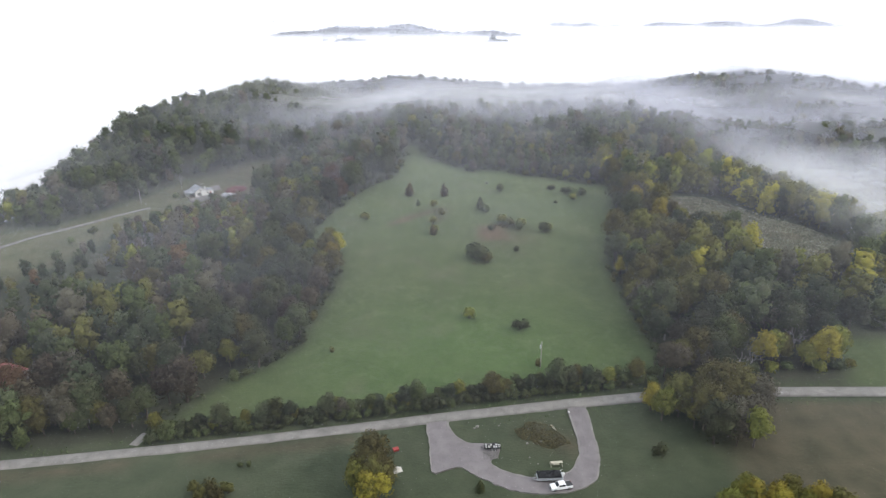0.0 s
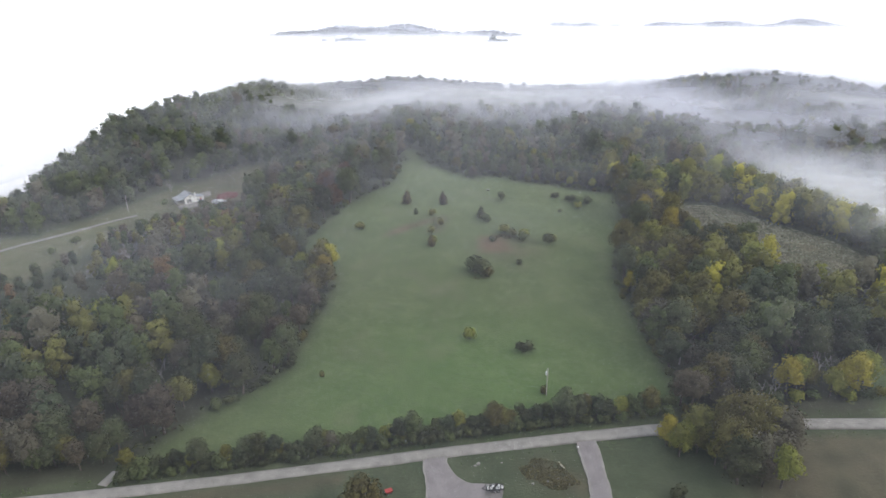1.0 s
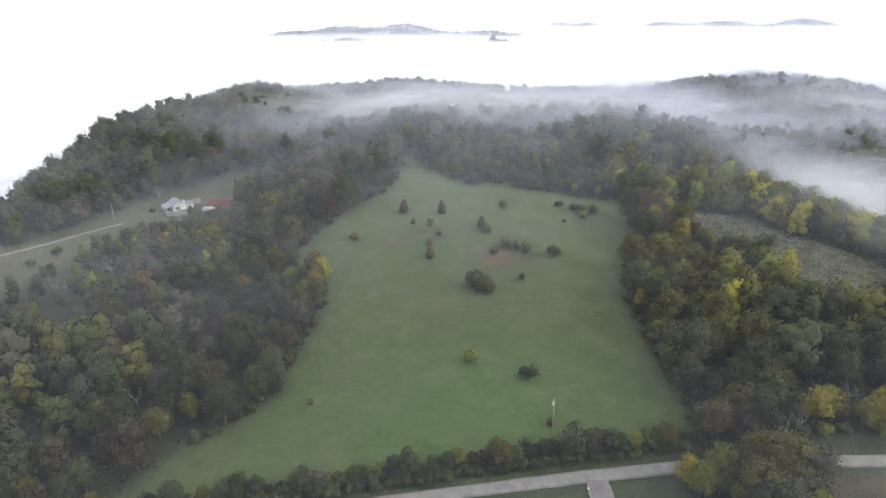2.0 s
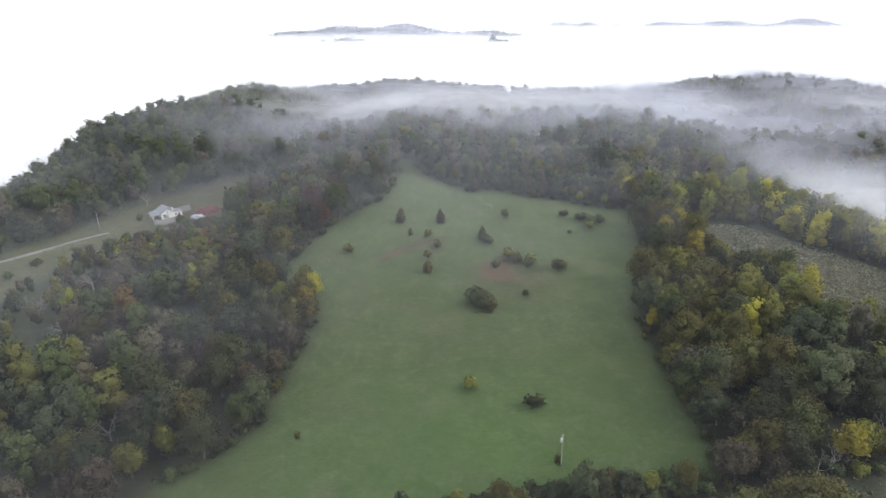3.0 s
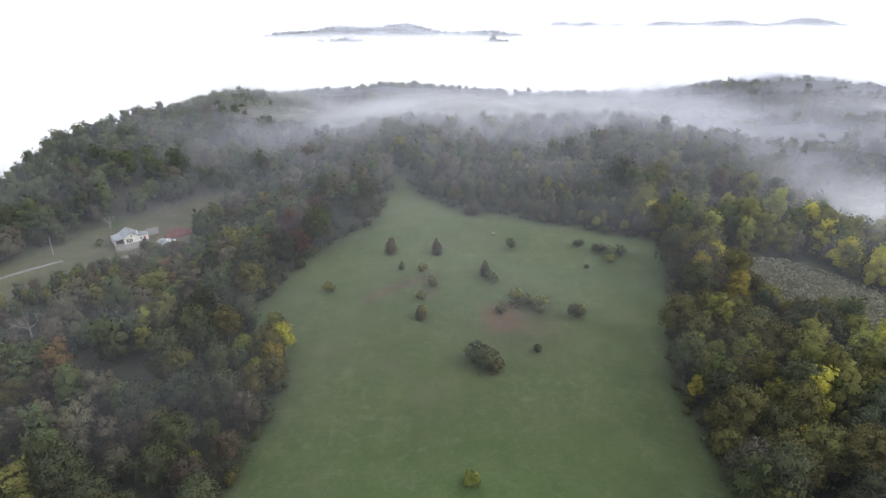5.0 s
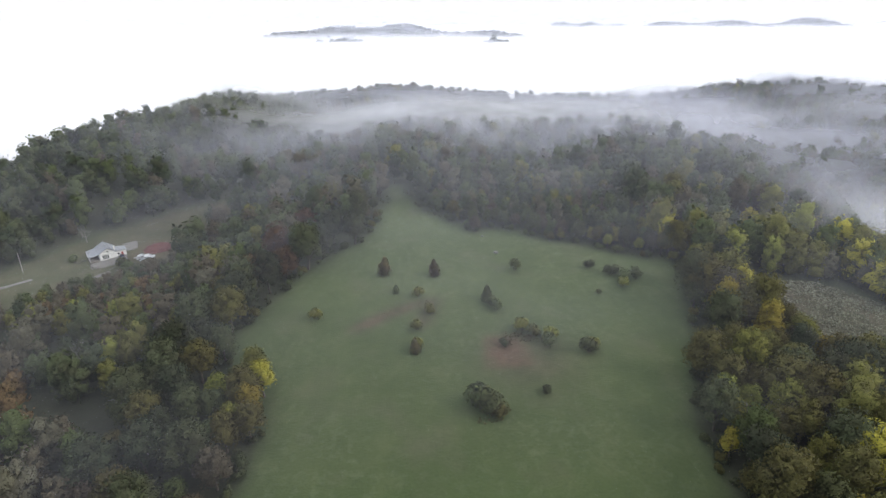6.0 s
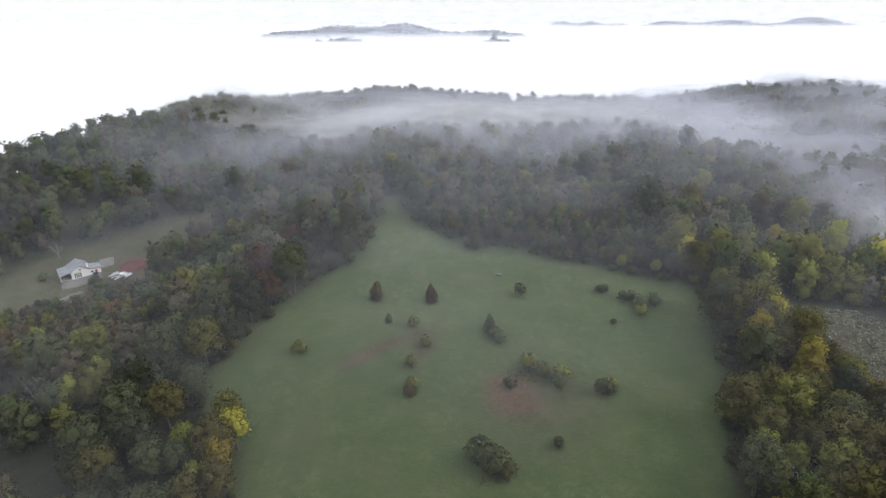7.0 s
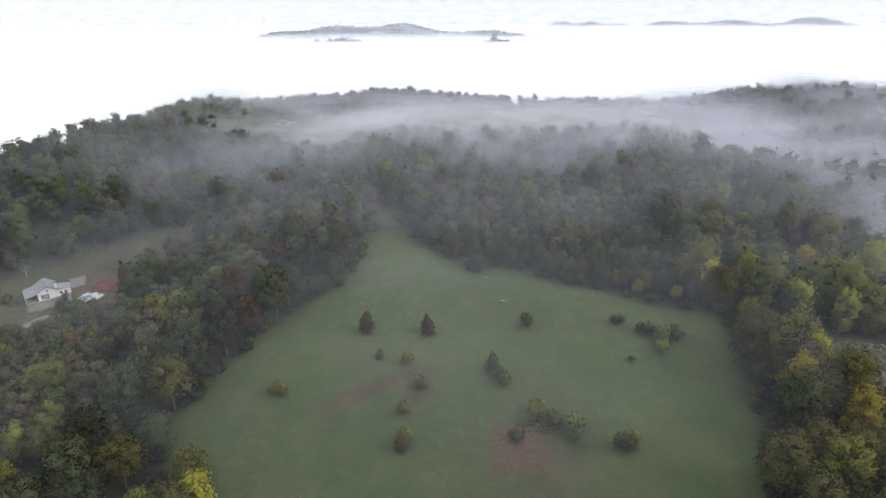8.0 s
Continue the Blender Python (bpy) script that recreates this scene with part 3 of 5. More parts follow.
# single trees that stand out: colour, place, size
SINGLES = (
        (4, -49, 256, 0.95), (3, -54, 264, 0.9), (4, -50, 247, 0.95), (3, -53, 251, 0.95), (3, -48, 239, 0.8), (8, -53, 240, 0.8), (8, 65, 145, 0.85), (8, 68, 148, 0.7), (4, 63, 149, 0.66), (4, 88, 150, 0.55), (3, 76, 141, 0.98), (3, 81, 147, 1.12), (7, 88, 141, 0.95), (3, 71, 149, 0.8), (6, 92, 147, 0.8), (6, 83, 135, 0.6),
        (6, 75, 163, 0.9), (3, 82, 166, 0.95), (2, 88, 163, 0.8), (8, 75, 113, 0.85), (4, 81, 111, 0.8), (8, 88, 109, 0.75), (3, 70, 110, 0.65), (3, 94, 107, 0.7), (3, -18, 122, 0.92), (8, -22, 120, 0.8), (8, -18, 114, 0.62), (3, -15, 121, 0.66), (3, -20, 127, 0.74),
        (4, 105, 167, 0.98), (8, 109, 169, 0.8), (4, 125, 167, 0.95), (8, 130, 170, 0.85), (4, 95, 280, 1.0), (4, 102.5, 267, 1.0), (4, 105.5, 273, 0.85), (8, 79, 242, 0.8), (3, 82, 247, 0.9), (8, 92, 219, 0.85), (4, 91, 203, 0.8), (8, 85, 210, 0.75), (3, 110, 227, 1.0), (3, 118, 222, 1.05), (8, 99, 315, 0.85), (3, 142, 325, 1.0), (4, 136, 351, 0.95), (3, 114, 385, 1.05), (3, 90, 262, 0.8),
        (5, -66, 343, 1.2), (5, -60, 330, 1.05), (1, -71, 309, 1.25), (1, -76, 302, 1.1), (5, -70, 322, 1.15), (5, -60, 369, 1.1), (3, -52, 395, 1.15), (3, -76, 412, 0.95), (3, -102, 281, 0.8), (6, -118, 240, 0.95), (3, -130, 241, 0.9), (3, -74, 218, 0.9), (0, -67, 247, 0.8), (8, -75, 178, 0.82), (8, -70, 181, 0.6), (8, -104, 306, 0.75), (8, -92, 298, 0.75), (8, -109, 290, 0.7), (2, -66, 235, 0.8),
        (7, -122, 165, 1.1), (6, -128, 163, 1.05), (5, -136, 156, 0.95), (7, -115, 160, 0.85), (6, -141, 151, 0.62))
for colour, x, y, s in SINGLES:
    plant(tree_of(colour), x, y, s)
for cx, cy, rx, ry, n, colours, lo, hi in ((82, 143, 14, 10, 12, (3, 0, 7, 3, 8, 6), 0.6, 1.15), (80, 111, 12, 4, 6, (8, 4, 4, 8), 0.7, 0.9), (-19, 119, 3.4, 7, 6, (3, 8, 4), 0.6, 0.85), (82, 164, 11, 3, 5, (6, 3, 7, 0), 0.7, 1.0),
                                           (117, 168, 12, 2.5, 4, (4, 3, 8), 0.6, 0.85), (-110, 144.5, 18, 3.5, 9, (0, 6, 1, 3), 0.45, 0.7), (-121, 147, 15, 8, 10, (7, 6, 3, 0, 1), 0.6, 0.95)):
    for i in range(n):
        a = i * 2.4
        q = math.sqrt((i + 0.5) / n)
        plant(tree_of(colours[i % len(colours)]), cx + rx * q * math.cos(a), cy + ry * q * math.sin(a), random.uniform(lo, hi))
for k, x, y, s in ((0, 78, 182, 1.0), (0, 101, 166, 0.9), (1, 95, 163, 0.9), (1, 77, 146, 1.0), (1, -91, 203, 1.3), (0, -106, 207, 1.1), (0, -118, 283, 1.1), (1, -155, 286, 1.3), (0, -95, 186, 0.9), (1, 86, 262, 1.15),
                   (2, -78, 233, 1.2), (0, -88, 251, 1.15), (2, 105, 240, 1.2), (1, 120, 176, 0.9), (0, -137, 262, 1.1), (0, -181, 396, 0.9), (1, 84, 198, 0.9), (2, 92, 212, 1.2), (1, -65, 233, 1.0), (1, 83, 230, 1.2), (0, 113, 262, 1.2),
                   (0, -87, 284, 1.1), (1, -78, 274, 1.1), (1, -163, 260, 1.2), (1, -108, 195, 1.0), (2, -130, 225, 1.2), (1, -100, 226, 1.1), (2, 97, 250, 1.2), (0, -142, 244, 1.1), (2, -150, 214, 1.2)):
    plant(BARE[k], x, y, s)
# loose bushes and cedars on the field
for tm, x, y, s in (
        (CEDAR[1], -19, 321, 1.45), (CEDAR[1], 0.4, 318, 1.3), (BUSH[0], 31.7, 320, 1.35), (BUSH[2], -41, 294, 1.2), (TREES[2], 13.4, 248.0, 0.44), (BUSH[0], 17.0, 244.6, 1.9), (BUSH[0], 12.8, 247.4, 1.8), (BUSH[0], 14.8, 246.2, 2.0), (BUSH[3], 19.0, 242.6, 1.2),
        (BUSH[0], 49.0, 268, 1.4), (BUSH[2], 51, 270.5, 1.0), (BUSH[0], 70.5, 309, 1.4), (BUSH[1], 75, 310, 1.2), (BUSH[2], 69.5, 304.5, 1.1), (BUSH[1], 67, 313, 1.2), (BUSH[2], 10, 200.5, 1.15),
        (BUSH[1], 28.5, 192, 1.3), (CEDAR[0], 19.6, 299.5, 1.15), (BUSH[0], 22.4, 293, 1.25), (BUSH[0], 20.8, 296, 1.0), (BUSH[2], -4.4, 274, 1.0), (CEDAR[1], -5, 271.5, 1.0), (BUSH[3], -5, 284, 1.05),
        (CEDAR[0], -13.5, 307, 0.75), (BUSH[2], -5.3, 304, 1.1), (BUSH[3], -1, 293, 1.0), (BUSH[2], 29.6, 281, 1.3), (CEDAR[0], 30.5, 282.5, 0.8), (BUSH[0], 37, 272, 1.3), (BUSH[2], 38, 275.5, 1.3), (BUSH[3], 33.5, 277.5, 1.0),
        (BUSH[1], 33.6, 251, 0.75), (BUSH[1], 60, 319, 0.95), (BUSH[0], 59.5, 300.5, 0.55), (BUSH[3], -40, 183.5, 0.5), (BUSH[3], 31.8, 170.9, 0.62), (BUSH[0], -197, 312, 1.3), (BUSH[0], -201, 298, 1.15),
        (CEDAR[0], 9.7, 119, 0.7), (BUSH[1], 23, 273, 0.75), (BUSH[0], -177, 376, 1.2), (BUSH[0], -150, 371.5, 1.5), (BUSH[0], -147.5, 369.5, 1.3), (BUSH[1], -163, 353, 1.2), (BUSH[1], 60, 132, 1.0), (BUSH[3], -60, 119, 0.95), (BUSH[3], -64.5, 119.4, 0.85), (BUSH[3], -55.5, 118.6, 0.9), (BUSH[3], -62, 116.6, 0.9), (BUSH[3], -57.5, 116.2, 1.0), (BUSH[0], -55.3, 127.8, 0.4), (BUSH[0], -53, 128, 0.45), (BUSH[1], 100, 164.5, 1.1), (BUSH[2], 106, 164, 1.2), (BUSH[0], 112, 165, 1.0), (BUSH[2], 122, 164.5, 1.2), (BUSH[1], 128, 165.5, 1.2), (BUSH[2], 133, 166, 1.0)):
    plant(tm, x, y, s)
# hedgerow along the lane
for i in range(60):
    x = -84 + i * 2.55 + random.uniform(-0.9, 0.9)
    road_y = float(np.interp(x, [p[0] for p in ROAD], [p[1] for p in ROAD]))
    plant(BUSH[random.choice((0, 0, 1, 1, 0))], x, road_y + 4.8 + random.uniform(-0.5, 1.0), random.uniform(0.6, 1.15))
    plant(BUSH[random.choice((0, 1, 1, 2, 0))], x + 1.2, road_y + 8.2 + random.uniform(-0.8, 1.2), random.uniform(0.8, 1.4))
    if i % 5 == 0:
        plant(tree_of(random.choice((0, 1, 3, 3, 8, 2))), x, road_y + 7.2 + random.uniform(0, 1.5), random.uniform(0.30, 0.54))
for colour, x, s in ((0, 36, 0.62), (0, 40.5, 0.52), (2, 46, 0.45), (8, 53, 0.44), (3, 15.5, 0.52), (3, 20, 0.40), (1, -8, 0.56), (2, -12, 0.45), (2, 2, 0.42), (0, -35, 0.50), (7, -31, 0.40), (1, -50, 0.52), (0, -53.5, 0.42), (0, -66, 0.50), (1, -22, 0.40), (2, 28, 0.40), (3, 62, 0.45)):
    plant(tree_of(colour), x, float(np.interp(x, [p[0] for p in ROAD], [p[1] for p in ROAD])) + 7.0, s * 1.12)

# low growth along the wood edges
_ring = FIELD + FIELD[:1]
for (ax, ay), (bx, by) in zip(_ring, _ring[1:]):
    if (min(ay, by) < 165 and max(ay, by) < 172) or min(ay, by) > 375:
        continue
    k = int(math.hypot(bx - ax, by - ay) / 5.5)
    for i in range(k):
        t = (i + random.random()) / k
        plant(BUSH[random.choice((1, 1, 0, 0, 3))], ax + (bx - ax) * t + random.uniform(-1, 1), ay + (by - ay) * t + random.uniform(-1, 1), random.uniform(0.6, 1.15))

# woodland: the trees along the open edges are things, all behind them one mass of real crowns
rng = np.random.RandomState(5)
spots = []
for lo, hi, gap in ((128, 425, 9.8), (425, 830, 10.6)):
    for X0 in np.arange(-345, 620, gap):
        for Y0 in np.arange(lo, hi, gap):
            spots.append((X0 + rng.uniform(-0.42, 0.42) * gap, Y0 + rng.uniform(-0.42, 0.42) * gap))
for x0, x1, y0, y1, gap in ((-15, 96, 324, 402, 4.8), (-190, -106, 314, 364, 5.2), (72, 128, 178, 318, 9.2), (104, 220, 262, 332, 8.2), (-240, -120, 630, 690, 9.5), (-150, 230, 770, 820, 9.5), (230, 480, 720, 765, 9.5)):     # young dense brush
    for X0 in np.arange(x0, x1, gap):
        for Y0 in np.arange(y0, y1, gap):
            spots.append((X0 + rng.uniform(-0.4, 0.4) * gap, Y0 + rng.uniform(-0.4, 0.4) * gap))
spots = np.array(spots)
keep = np.ones(len(spots), bool)
for poly in OPEN:
    keep &= ~inside(poly, spots[:, 0], spots[:, 1])
edge = np.full(len(spots), 1e9)
for poly in (FIELD, MEADOW, CLEARING, PADDOCK):
    edge = np.minimum(edge, distance_to(poly + poly[:1], spots[:, 0], spots[:, 1]))
road_d = distance_to(ROAD, spots[:, 0], spots[:, 1])
sight = np.abs(spots[:, 0]) < 60 + 0.80 * spots[:, 1]
keep &= (edge > 0.4) & ((edge > 4.5) | (spots[:, 1] < 372) | (np.abs(spots[:, 0] + 20) > 25)) & (road_d > 7.5) & sight & (land(spots[:, 0], spots[:, 1]) > -9) & (np.hypot(spots[:, 0] + 143, spots[:, 1] - 386) > 14)
keep &= (edge < 15) | (wobble(spots[:, 0], spots[:, 1], 17.0, 3.0) > -0.66)          # small openings in the canopy
keep &= ~((np.hypot((spots[:, 0] - 113) / 1.5, spots[:, 1] - 199) < 4) | (np.hypot((spots[:, 0] + 150) / 1.7, spots[:, 1] - 236) < 11))
keep &= ~((spots[:, 0] > 104) & (spots[:, 0] < 131) & (spots[:, 1] < 178))
for c, x, y, s in SINGLES:
    keep &= np.hypot(spots[:, 0] - x, spots[:, 1] - y) > 4.5 * s
keep &= np.hypot(spots[:, 0] + 145, (spots[:, 1] - 163)) > 10          # round the red-roofed shed
spots, edge = spots[keep], edge[keep]
near = np.hypot(spots[:, 0], (spots[:, 1] - 190) * 0.75) + edge * 1.6
order = np.argsort(near)
spots = spots[order]


def colour_at(x, y):
    """Yellow and olive on the sunny side, grey and russet patches elsewhere."""
    w = wobble(x, y, 38.0, 1.0) + rng.normal() * 0.55
    if x < -115 and y > 370:
        return int(rng.choice([0, 2, 6, 1], p=[0.48, 0.36, 0.08, 0.08]))
    if y > 345:
        return int(rng.choice([0, 2, 7, 6, 3, 1], p=[0.36, 0.28, 0.10, 0.13, 0.06, 0.07]))
    # mostly deep green and grey: dark leaf colours stand in for heavy shadow
    if x > 100 and y < 214:
        return int(rng.choice([2, 0, 1, 3, 7], p=[0.40, 0.26, 0.14, 0.14, 0.06]))
    if x > 60 and y < 340:
        return int(rng.choice([3, 8, 4, 0, 1, 7, 2], p=[0.46, 0.12, 0.06, 0.10, 0.14, 0.04, 0.08]))
    if w > 0.75:
        return int(rng.choice([5, 6, 7, 3], p=[0.24, 0.46, 0.18, 0.12]))
    if w > -0.2:
        return int(rng.choice([0, 1, 2, 3, 6, 8], p=[0.28, 0.22, 0.18, 0.18, 0.10, 0.04]))
    return int(rng.choice([0, 2, 7, 3, 8, 6], p=[0.30, 0.27, 0.10, 0.17, 0.04, 0.12]))


def stature(x, y):
    """Young growth on the slope below the house, full height elsewhere."""
    if y > 600:
        return rng.uniform(0.72, 1.0)
    young = (-190 < x < -105 and 312 < y < 366) or (x < -148 and 222 < y <= 312)
    if young:
        return rng.uniform(0.40, 0.62)
    if -95 < x < -30 and 290 < y < 420:
        return rng.uniform(0.90, 1.25)
    if 325 < y < 400 and -12 < x < 92:
        return rng.uniform(0.36, 0.66)
    return 0.58 + 0.62 * rng.beta(1.6, 1.5)


NEAR = 215
for x, y in spots[:NEAR]:
    plant(tree_of(colour_at(x, y)), float(x), float(y), stature(x, y))


def far_kinds(count, lobes, size, seed):
    """Lighter crowns for the mass of the wood, six shapes."""
    made = []
    for i in range(6):
        g = np.random.RandomState(seed + i)
        h = 16.0
        chunks = []
        for c, s in lobes_of(g, h, h * (0.44, 0.37)[i % 2], ("broad", "tall")[i % 2], lobes):
            chunks.append(domed(core(g, c, s * 1.02), h, h * 0.40))
            chunks.append(domed(leaves(g, c, s, count, size), h, h * 0.38))
        tv, tf = tube((0, 0, -1), (0, 0, 7), 0.24, 0.15, 4)
        chunks.append((tv, tf, (tv - [0, 0, 1]) * [1, 1, 0] + [0, 0, 0.01]))
        made.append(join(chunks))
    return made


MIDDLE, FAR = far_kinds(17, 12, 1.2, 300), far_kinds(11, 8, 1.6, 330)


def woodland(name, places, label):
    vs, fs, qs, ms, n = [], [], [], [], 0
    for x, y in places:
        v, f, d = (MIDDLE if y < 400 and abs(x) < 220 else FAR)[rng.randint(6)]
        a, s = rng.uniform(0, 6.28), stature(x, y)
        ca, sa = math.cos(a) * s, math.sin(a) * s
        q = np.stack([v[:, 0] * ca - v[:, 1] * sa + x, v[:, 0] * sa + v[:, 1] * ca + y, v[:, 2] * s * rng.uniform(0.88, 1.15) + at(x, y)], 1)
        vs.append(q)
        qs.append(np.stack([d[:, 0] * ca - d[:, 1] * sa, d[:, 0] * sa + d[:, 1] * ca, d[:, 2] * s], 1))
        fs.append(f + n)
        ms.append(np.full(len(f), colour_at(x, y)))
        n += len(v)
    me = bpy.data.meshes.new(name)
    for m in LEAF:
        me.materials.append(m)
    fill(me, np.concatenate(vs), np.concatenate(fs), np.concatenate(ms))
    shade(me, np.concatenate(qs))
    return tagged(new(name, me), label, "woodland", kind="stuff")


rest = spots[NEAR:]
woodland("woodland", rest, "dense mixed autumn wood covering the misty ridge")
# ---------------------------------------------------------------- fog
def fog_material(name, density, scale, stretch, lo=0.32, hi=0.68, colour=(0.94, 0.95, 0.97)):
    """Droplet fog: scatters light to both sides and lets the rest through; the sheet's own thickness thins it out at its rims."""
    m = bpy.data.materials.new(name)
    m.use_nodes = True
    n, l = m.node_tree.nodes, m.node_tree.links
    n.clear()
    d, t, tp = n.new("ShaderNodeBsdfDiffuse"), n.new("ShaderNodeBsdfTranslucent"), n.new("ShaderNodeBsdfTransparent")
    d.inputs[0].default_value = t.inputs[0].default_value = (*colour, 1)
    half, mix, out = n.new("ShaderNodeMixShader"), n.new("ShaderNodeMixShader"), n.new("ShaderNodeOutputMaterial")
    half.inputs[0].default_value = 0.5
    l.new(d.outputs[0], half.inputs[1])
    l.new(t.outputs[0], half.inputs[2])
    a = n.new("ShaderNodeAttribute")
    a.attribute_name = "thick"
    w = ramp(n, l, noise_tex(n, l, scale, 5, "Object", stretch), (lo, (0.15,) * 3), (hi, (1.0,) * 3))
    l.new(maths(n, l, "MULTIPLY", maths(n, l, "MULTIPLY", a.outputs["Fac"], w), density, True), mix.inputs[0])
    l.new(tp.outputs[0], mix.inputs[1])
    l.new(half.outputs[0], mix.inputs[2])
    l.new(mix.outputs[0], out.inputs["Surface"])
    return m


VEIL = fog_material("thin_mist", 1.0, 0.012, (1, 1, 3.0), 0.25, 0.75, (0.85, 0.865, 1.0))
WISP = fog_material("fog_wisp", 1.0, 0.011, (1, 1.6, 4.0), 0.36, 0.66)


MILK = fog_material("smooth_fog", 1.0, 0.004, (1, 1, 1), 0.10, 0.45, (0.99, 0.99, 1.0))


def upright(name, x0, x1, y_of, top, thick_of, mat, label, base=-3.0, lean=45.0, nx=90, nz=14):
    """A standing curtain of mist across the ridge: leaning, wavy, thin where it meets the ground and at its top."""
    xs, ts = np.linspace(x0, x1, nx), np.linspace(0, 1, nz)
    X, T = np.meshgrid(xs, ts)
    Y = y_of(X) + lean * T + 3 * wobble(X, T * 60, 60.0, 2.0)
    G = land(X, y_of(X))
    Z = G + base + T * (top - base)
    me = grid_mesh(name, X, Y, Z)
    attribute(me, "thick", np.clip(thick_of(X, Z - land(X, Y), T), 0, 1))
    me.materials.append(mat)
    return tagged(new(name, me), label, "mist", kind="stuff")


def sea_height(x, y):
    """Upper side of the sea of fog."""
    return -10 + 14 * smooth((y - 1500) / 1500) + 26 * smooth((y - 3500) / 1000) + 2.2 * wobble(x, y, 70.0, 0.4) + 5 * wobble(x, y, 420.0, 1.4)


def level(name, x0, x1, y0, y1, z_of, thick_of, mat, label, n=72):
    """A layer of fog lying in a valley."""
    X, Y = np.meshgrid(np.linspace(x0, x1, n), np.linspace(y0, y1, n))
    Z = z_of(X, Y) + 1.5 * wobble(X, Y, 40.0, z_of(0 * X, 0 * Y).flat[0])
    me = grid_mesh(name, X, Y, Z)
    attribute(me, "thick", np.clip(thick_of(X, Y), 0, 1) * smooth((Z - land(X, Y)) / 8) * smooth((Z - sea_height(X, Y)) / 7))
    me.materials.append(mat)
    return tagged(new(name, me), label, "fog", kind="stuff")


def haze_profile(amount, east):
    """Even mist, or mist that thins out over the western hill."""
    return lambda X, up, T: amount * smooth(up / 16) * smooth((1 - T) / 0.45) * (0.70 + 0.30 * smooth((X + 150) / 110) + 0.5 * smooth((X - 130) / 120) if east else 1.0)


for i, (y0, amount, top) in enumerate(((205, 0.05, 46), (260, 0.10, 48), (315, 0.145, 48), (375, 0.18, 46), (430, 0.31, 44), (495, 0.33, 40), (550, 0.33, 38), (610, 0.32, 42), (665, 0.38, 38), (700, 0.46, 34), (738, 0.46, 30))):
    upright("mist_curtain", -700, 900, lambda X, y0=y0, i=i: y0 + 0.00012 * X ** 2 + 12 * wobble(X, X * 0, 90.0, i * 1.7), top,
            haze_profile(amount, 2 <= i), VEIL, "thin veil of morning mist hanging over the wood")

# mist filling the side valley east of the field, thicker towards the spur
for i, (y0, amount) in enumerate(((318, 0.05), (345, 0.08), (372, 0.10), (400, 0.11), (430, 0.12), (520, 0.16))):
    upright("mist_curtain", 60, 900, lambda X, y0=y0, i=i: y0 - 0.10 * (X - 150) + 9 * wobble(X, X * 0, 70.0, i * 1.3 + 0.6), 52,
            lambda X, up, T, amount=amount, i=i: amount * smooth((X - 78 - 4 * i) / 150) * smooth(up / 20) * smooth((1 - T) / 0.6),
            VEIL, "thin veil of morning mist hanging over the side valley", lean=35.0)

# mist before the eastern hill
for i, (y0, amount) in enumerate(((570, 0.16), (625, 0.18), (680, 0.20))):
    upright("mist_curtain", 60, 900, lambda X, y0=y0, i=i: y0 + 9 * wobble(X, X * 0, 70.0, i * 1.9 + 0.2), 60,
            lambda X, up, T, amount=amount: amount * smooth((X - 110) / 130) * smooth(up / 20) * smooth((1 - T) / 0.5), VEIL, "thin veil of morning mist before the eastern hill", lean=30.0)

# thin mist below the start of the flight
for i, (y0, amount) in enumerate(((38, 0.05), (60, 0.055))):
    upright("mist_curtain", -420, 420, lambda X, y0=y0, i=i: y0 + 8 * wobble(X, X * 0, 80.0, i * 2.9), 104,
            lambda X, up, T, amount=amount: amount * smooth((up - 60) / 22) * smooth((1 - T) / 0.15), VEIL, "thin high veil of morning mist", lean=8.0)

# high thin mist over the lane, well below the flight
for i, (y0, amount) in enumerate(((85, 0.016), (108, 0.018), (130, 0.012), (148, 0.008))):
    upright("mist_curtain", -420, 420, lambda X, y0=y0, i=i: y0 + 8 * wobble(X, X * 0, 80.0, i * 2.3), 98, lambda X, up, T, amount=amount: amount * smooth((up - 44) / 34) * smooth((1 - T) / 0.22),
            VEIL, "thin high veil of morning mist", lean=12.0)

# fog lying in the valleys: the open sea of fog and looser layers above its shore
sx = spaced(-9000, 9000, -700, 900, 25.0, 1.12)
sy = spaced(-3000, 9000, 150, 1500, 25.0, 1.10)
SX, SY = np.meshgrid(sx, sy)
sea = grid_mesh("fog_sea", SX, SY, np.where(SY < 120, -45, sea_height(SX, SY)))
sm, sn, sl, sb = material("dense_fog", 1.0, 0.0, 0.0)
sl.new(ramp(sn, sl, noise_tex(sn, sl, 0.004, 5), (0.3, (0.955, 0.965, 0.98)), (0.7, (0.99, 0.99, 0.99))), sb.inputs["Base Color"])
sea.materials.append(sm)
tagged(new("fog_sea", sea), "white sea of dense fog filling the valleys", "fog", kind="structure")
for i in range(6):
    z0 = -6 + 6.0 * i
    level("valley_fog", -700, -150, 180, 1020, lambda X, Y, z0=z0: z0 + 0 * X,
          lambda X, Y, i=i: (0.60 - 0.06 * i) * smooth((-222 - 11 * i - X - np.maximum(0, Y - 450) * 0.25) / 110) * smooth((X + 640) / 260) * smooth((1000 - Y) / 350),
          MILK, "loose fog drifting along the foot of the ridge")
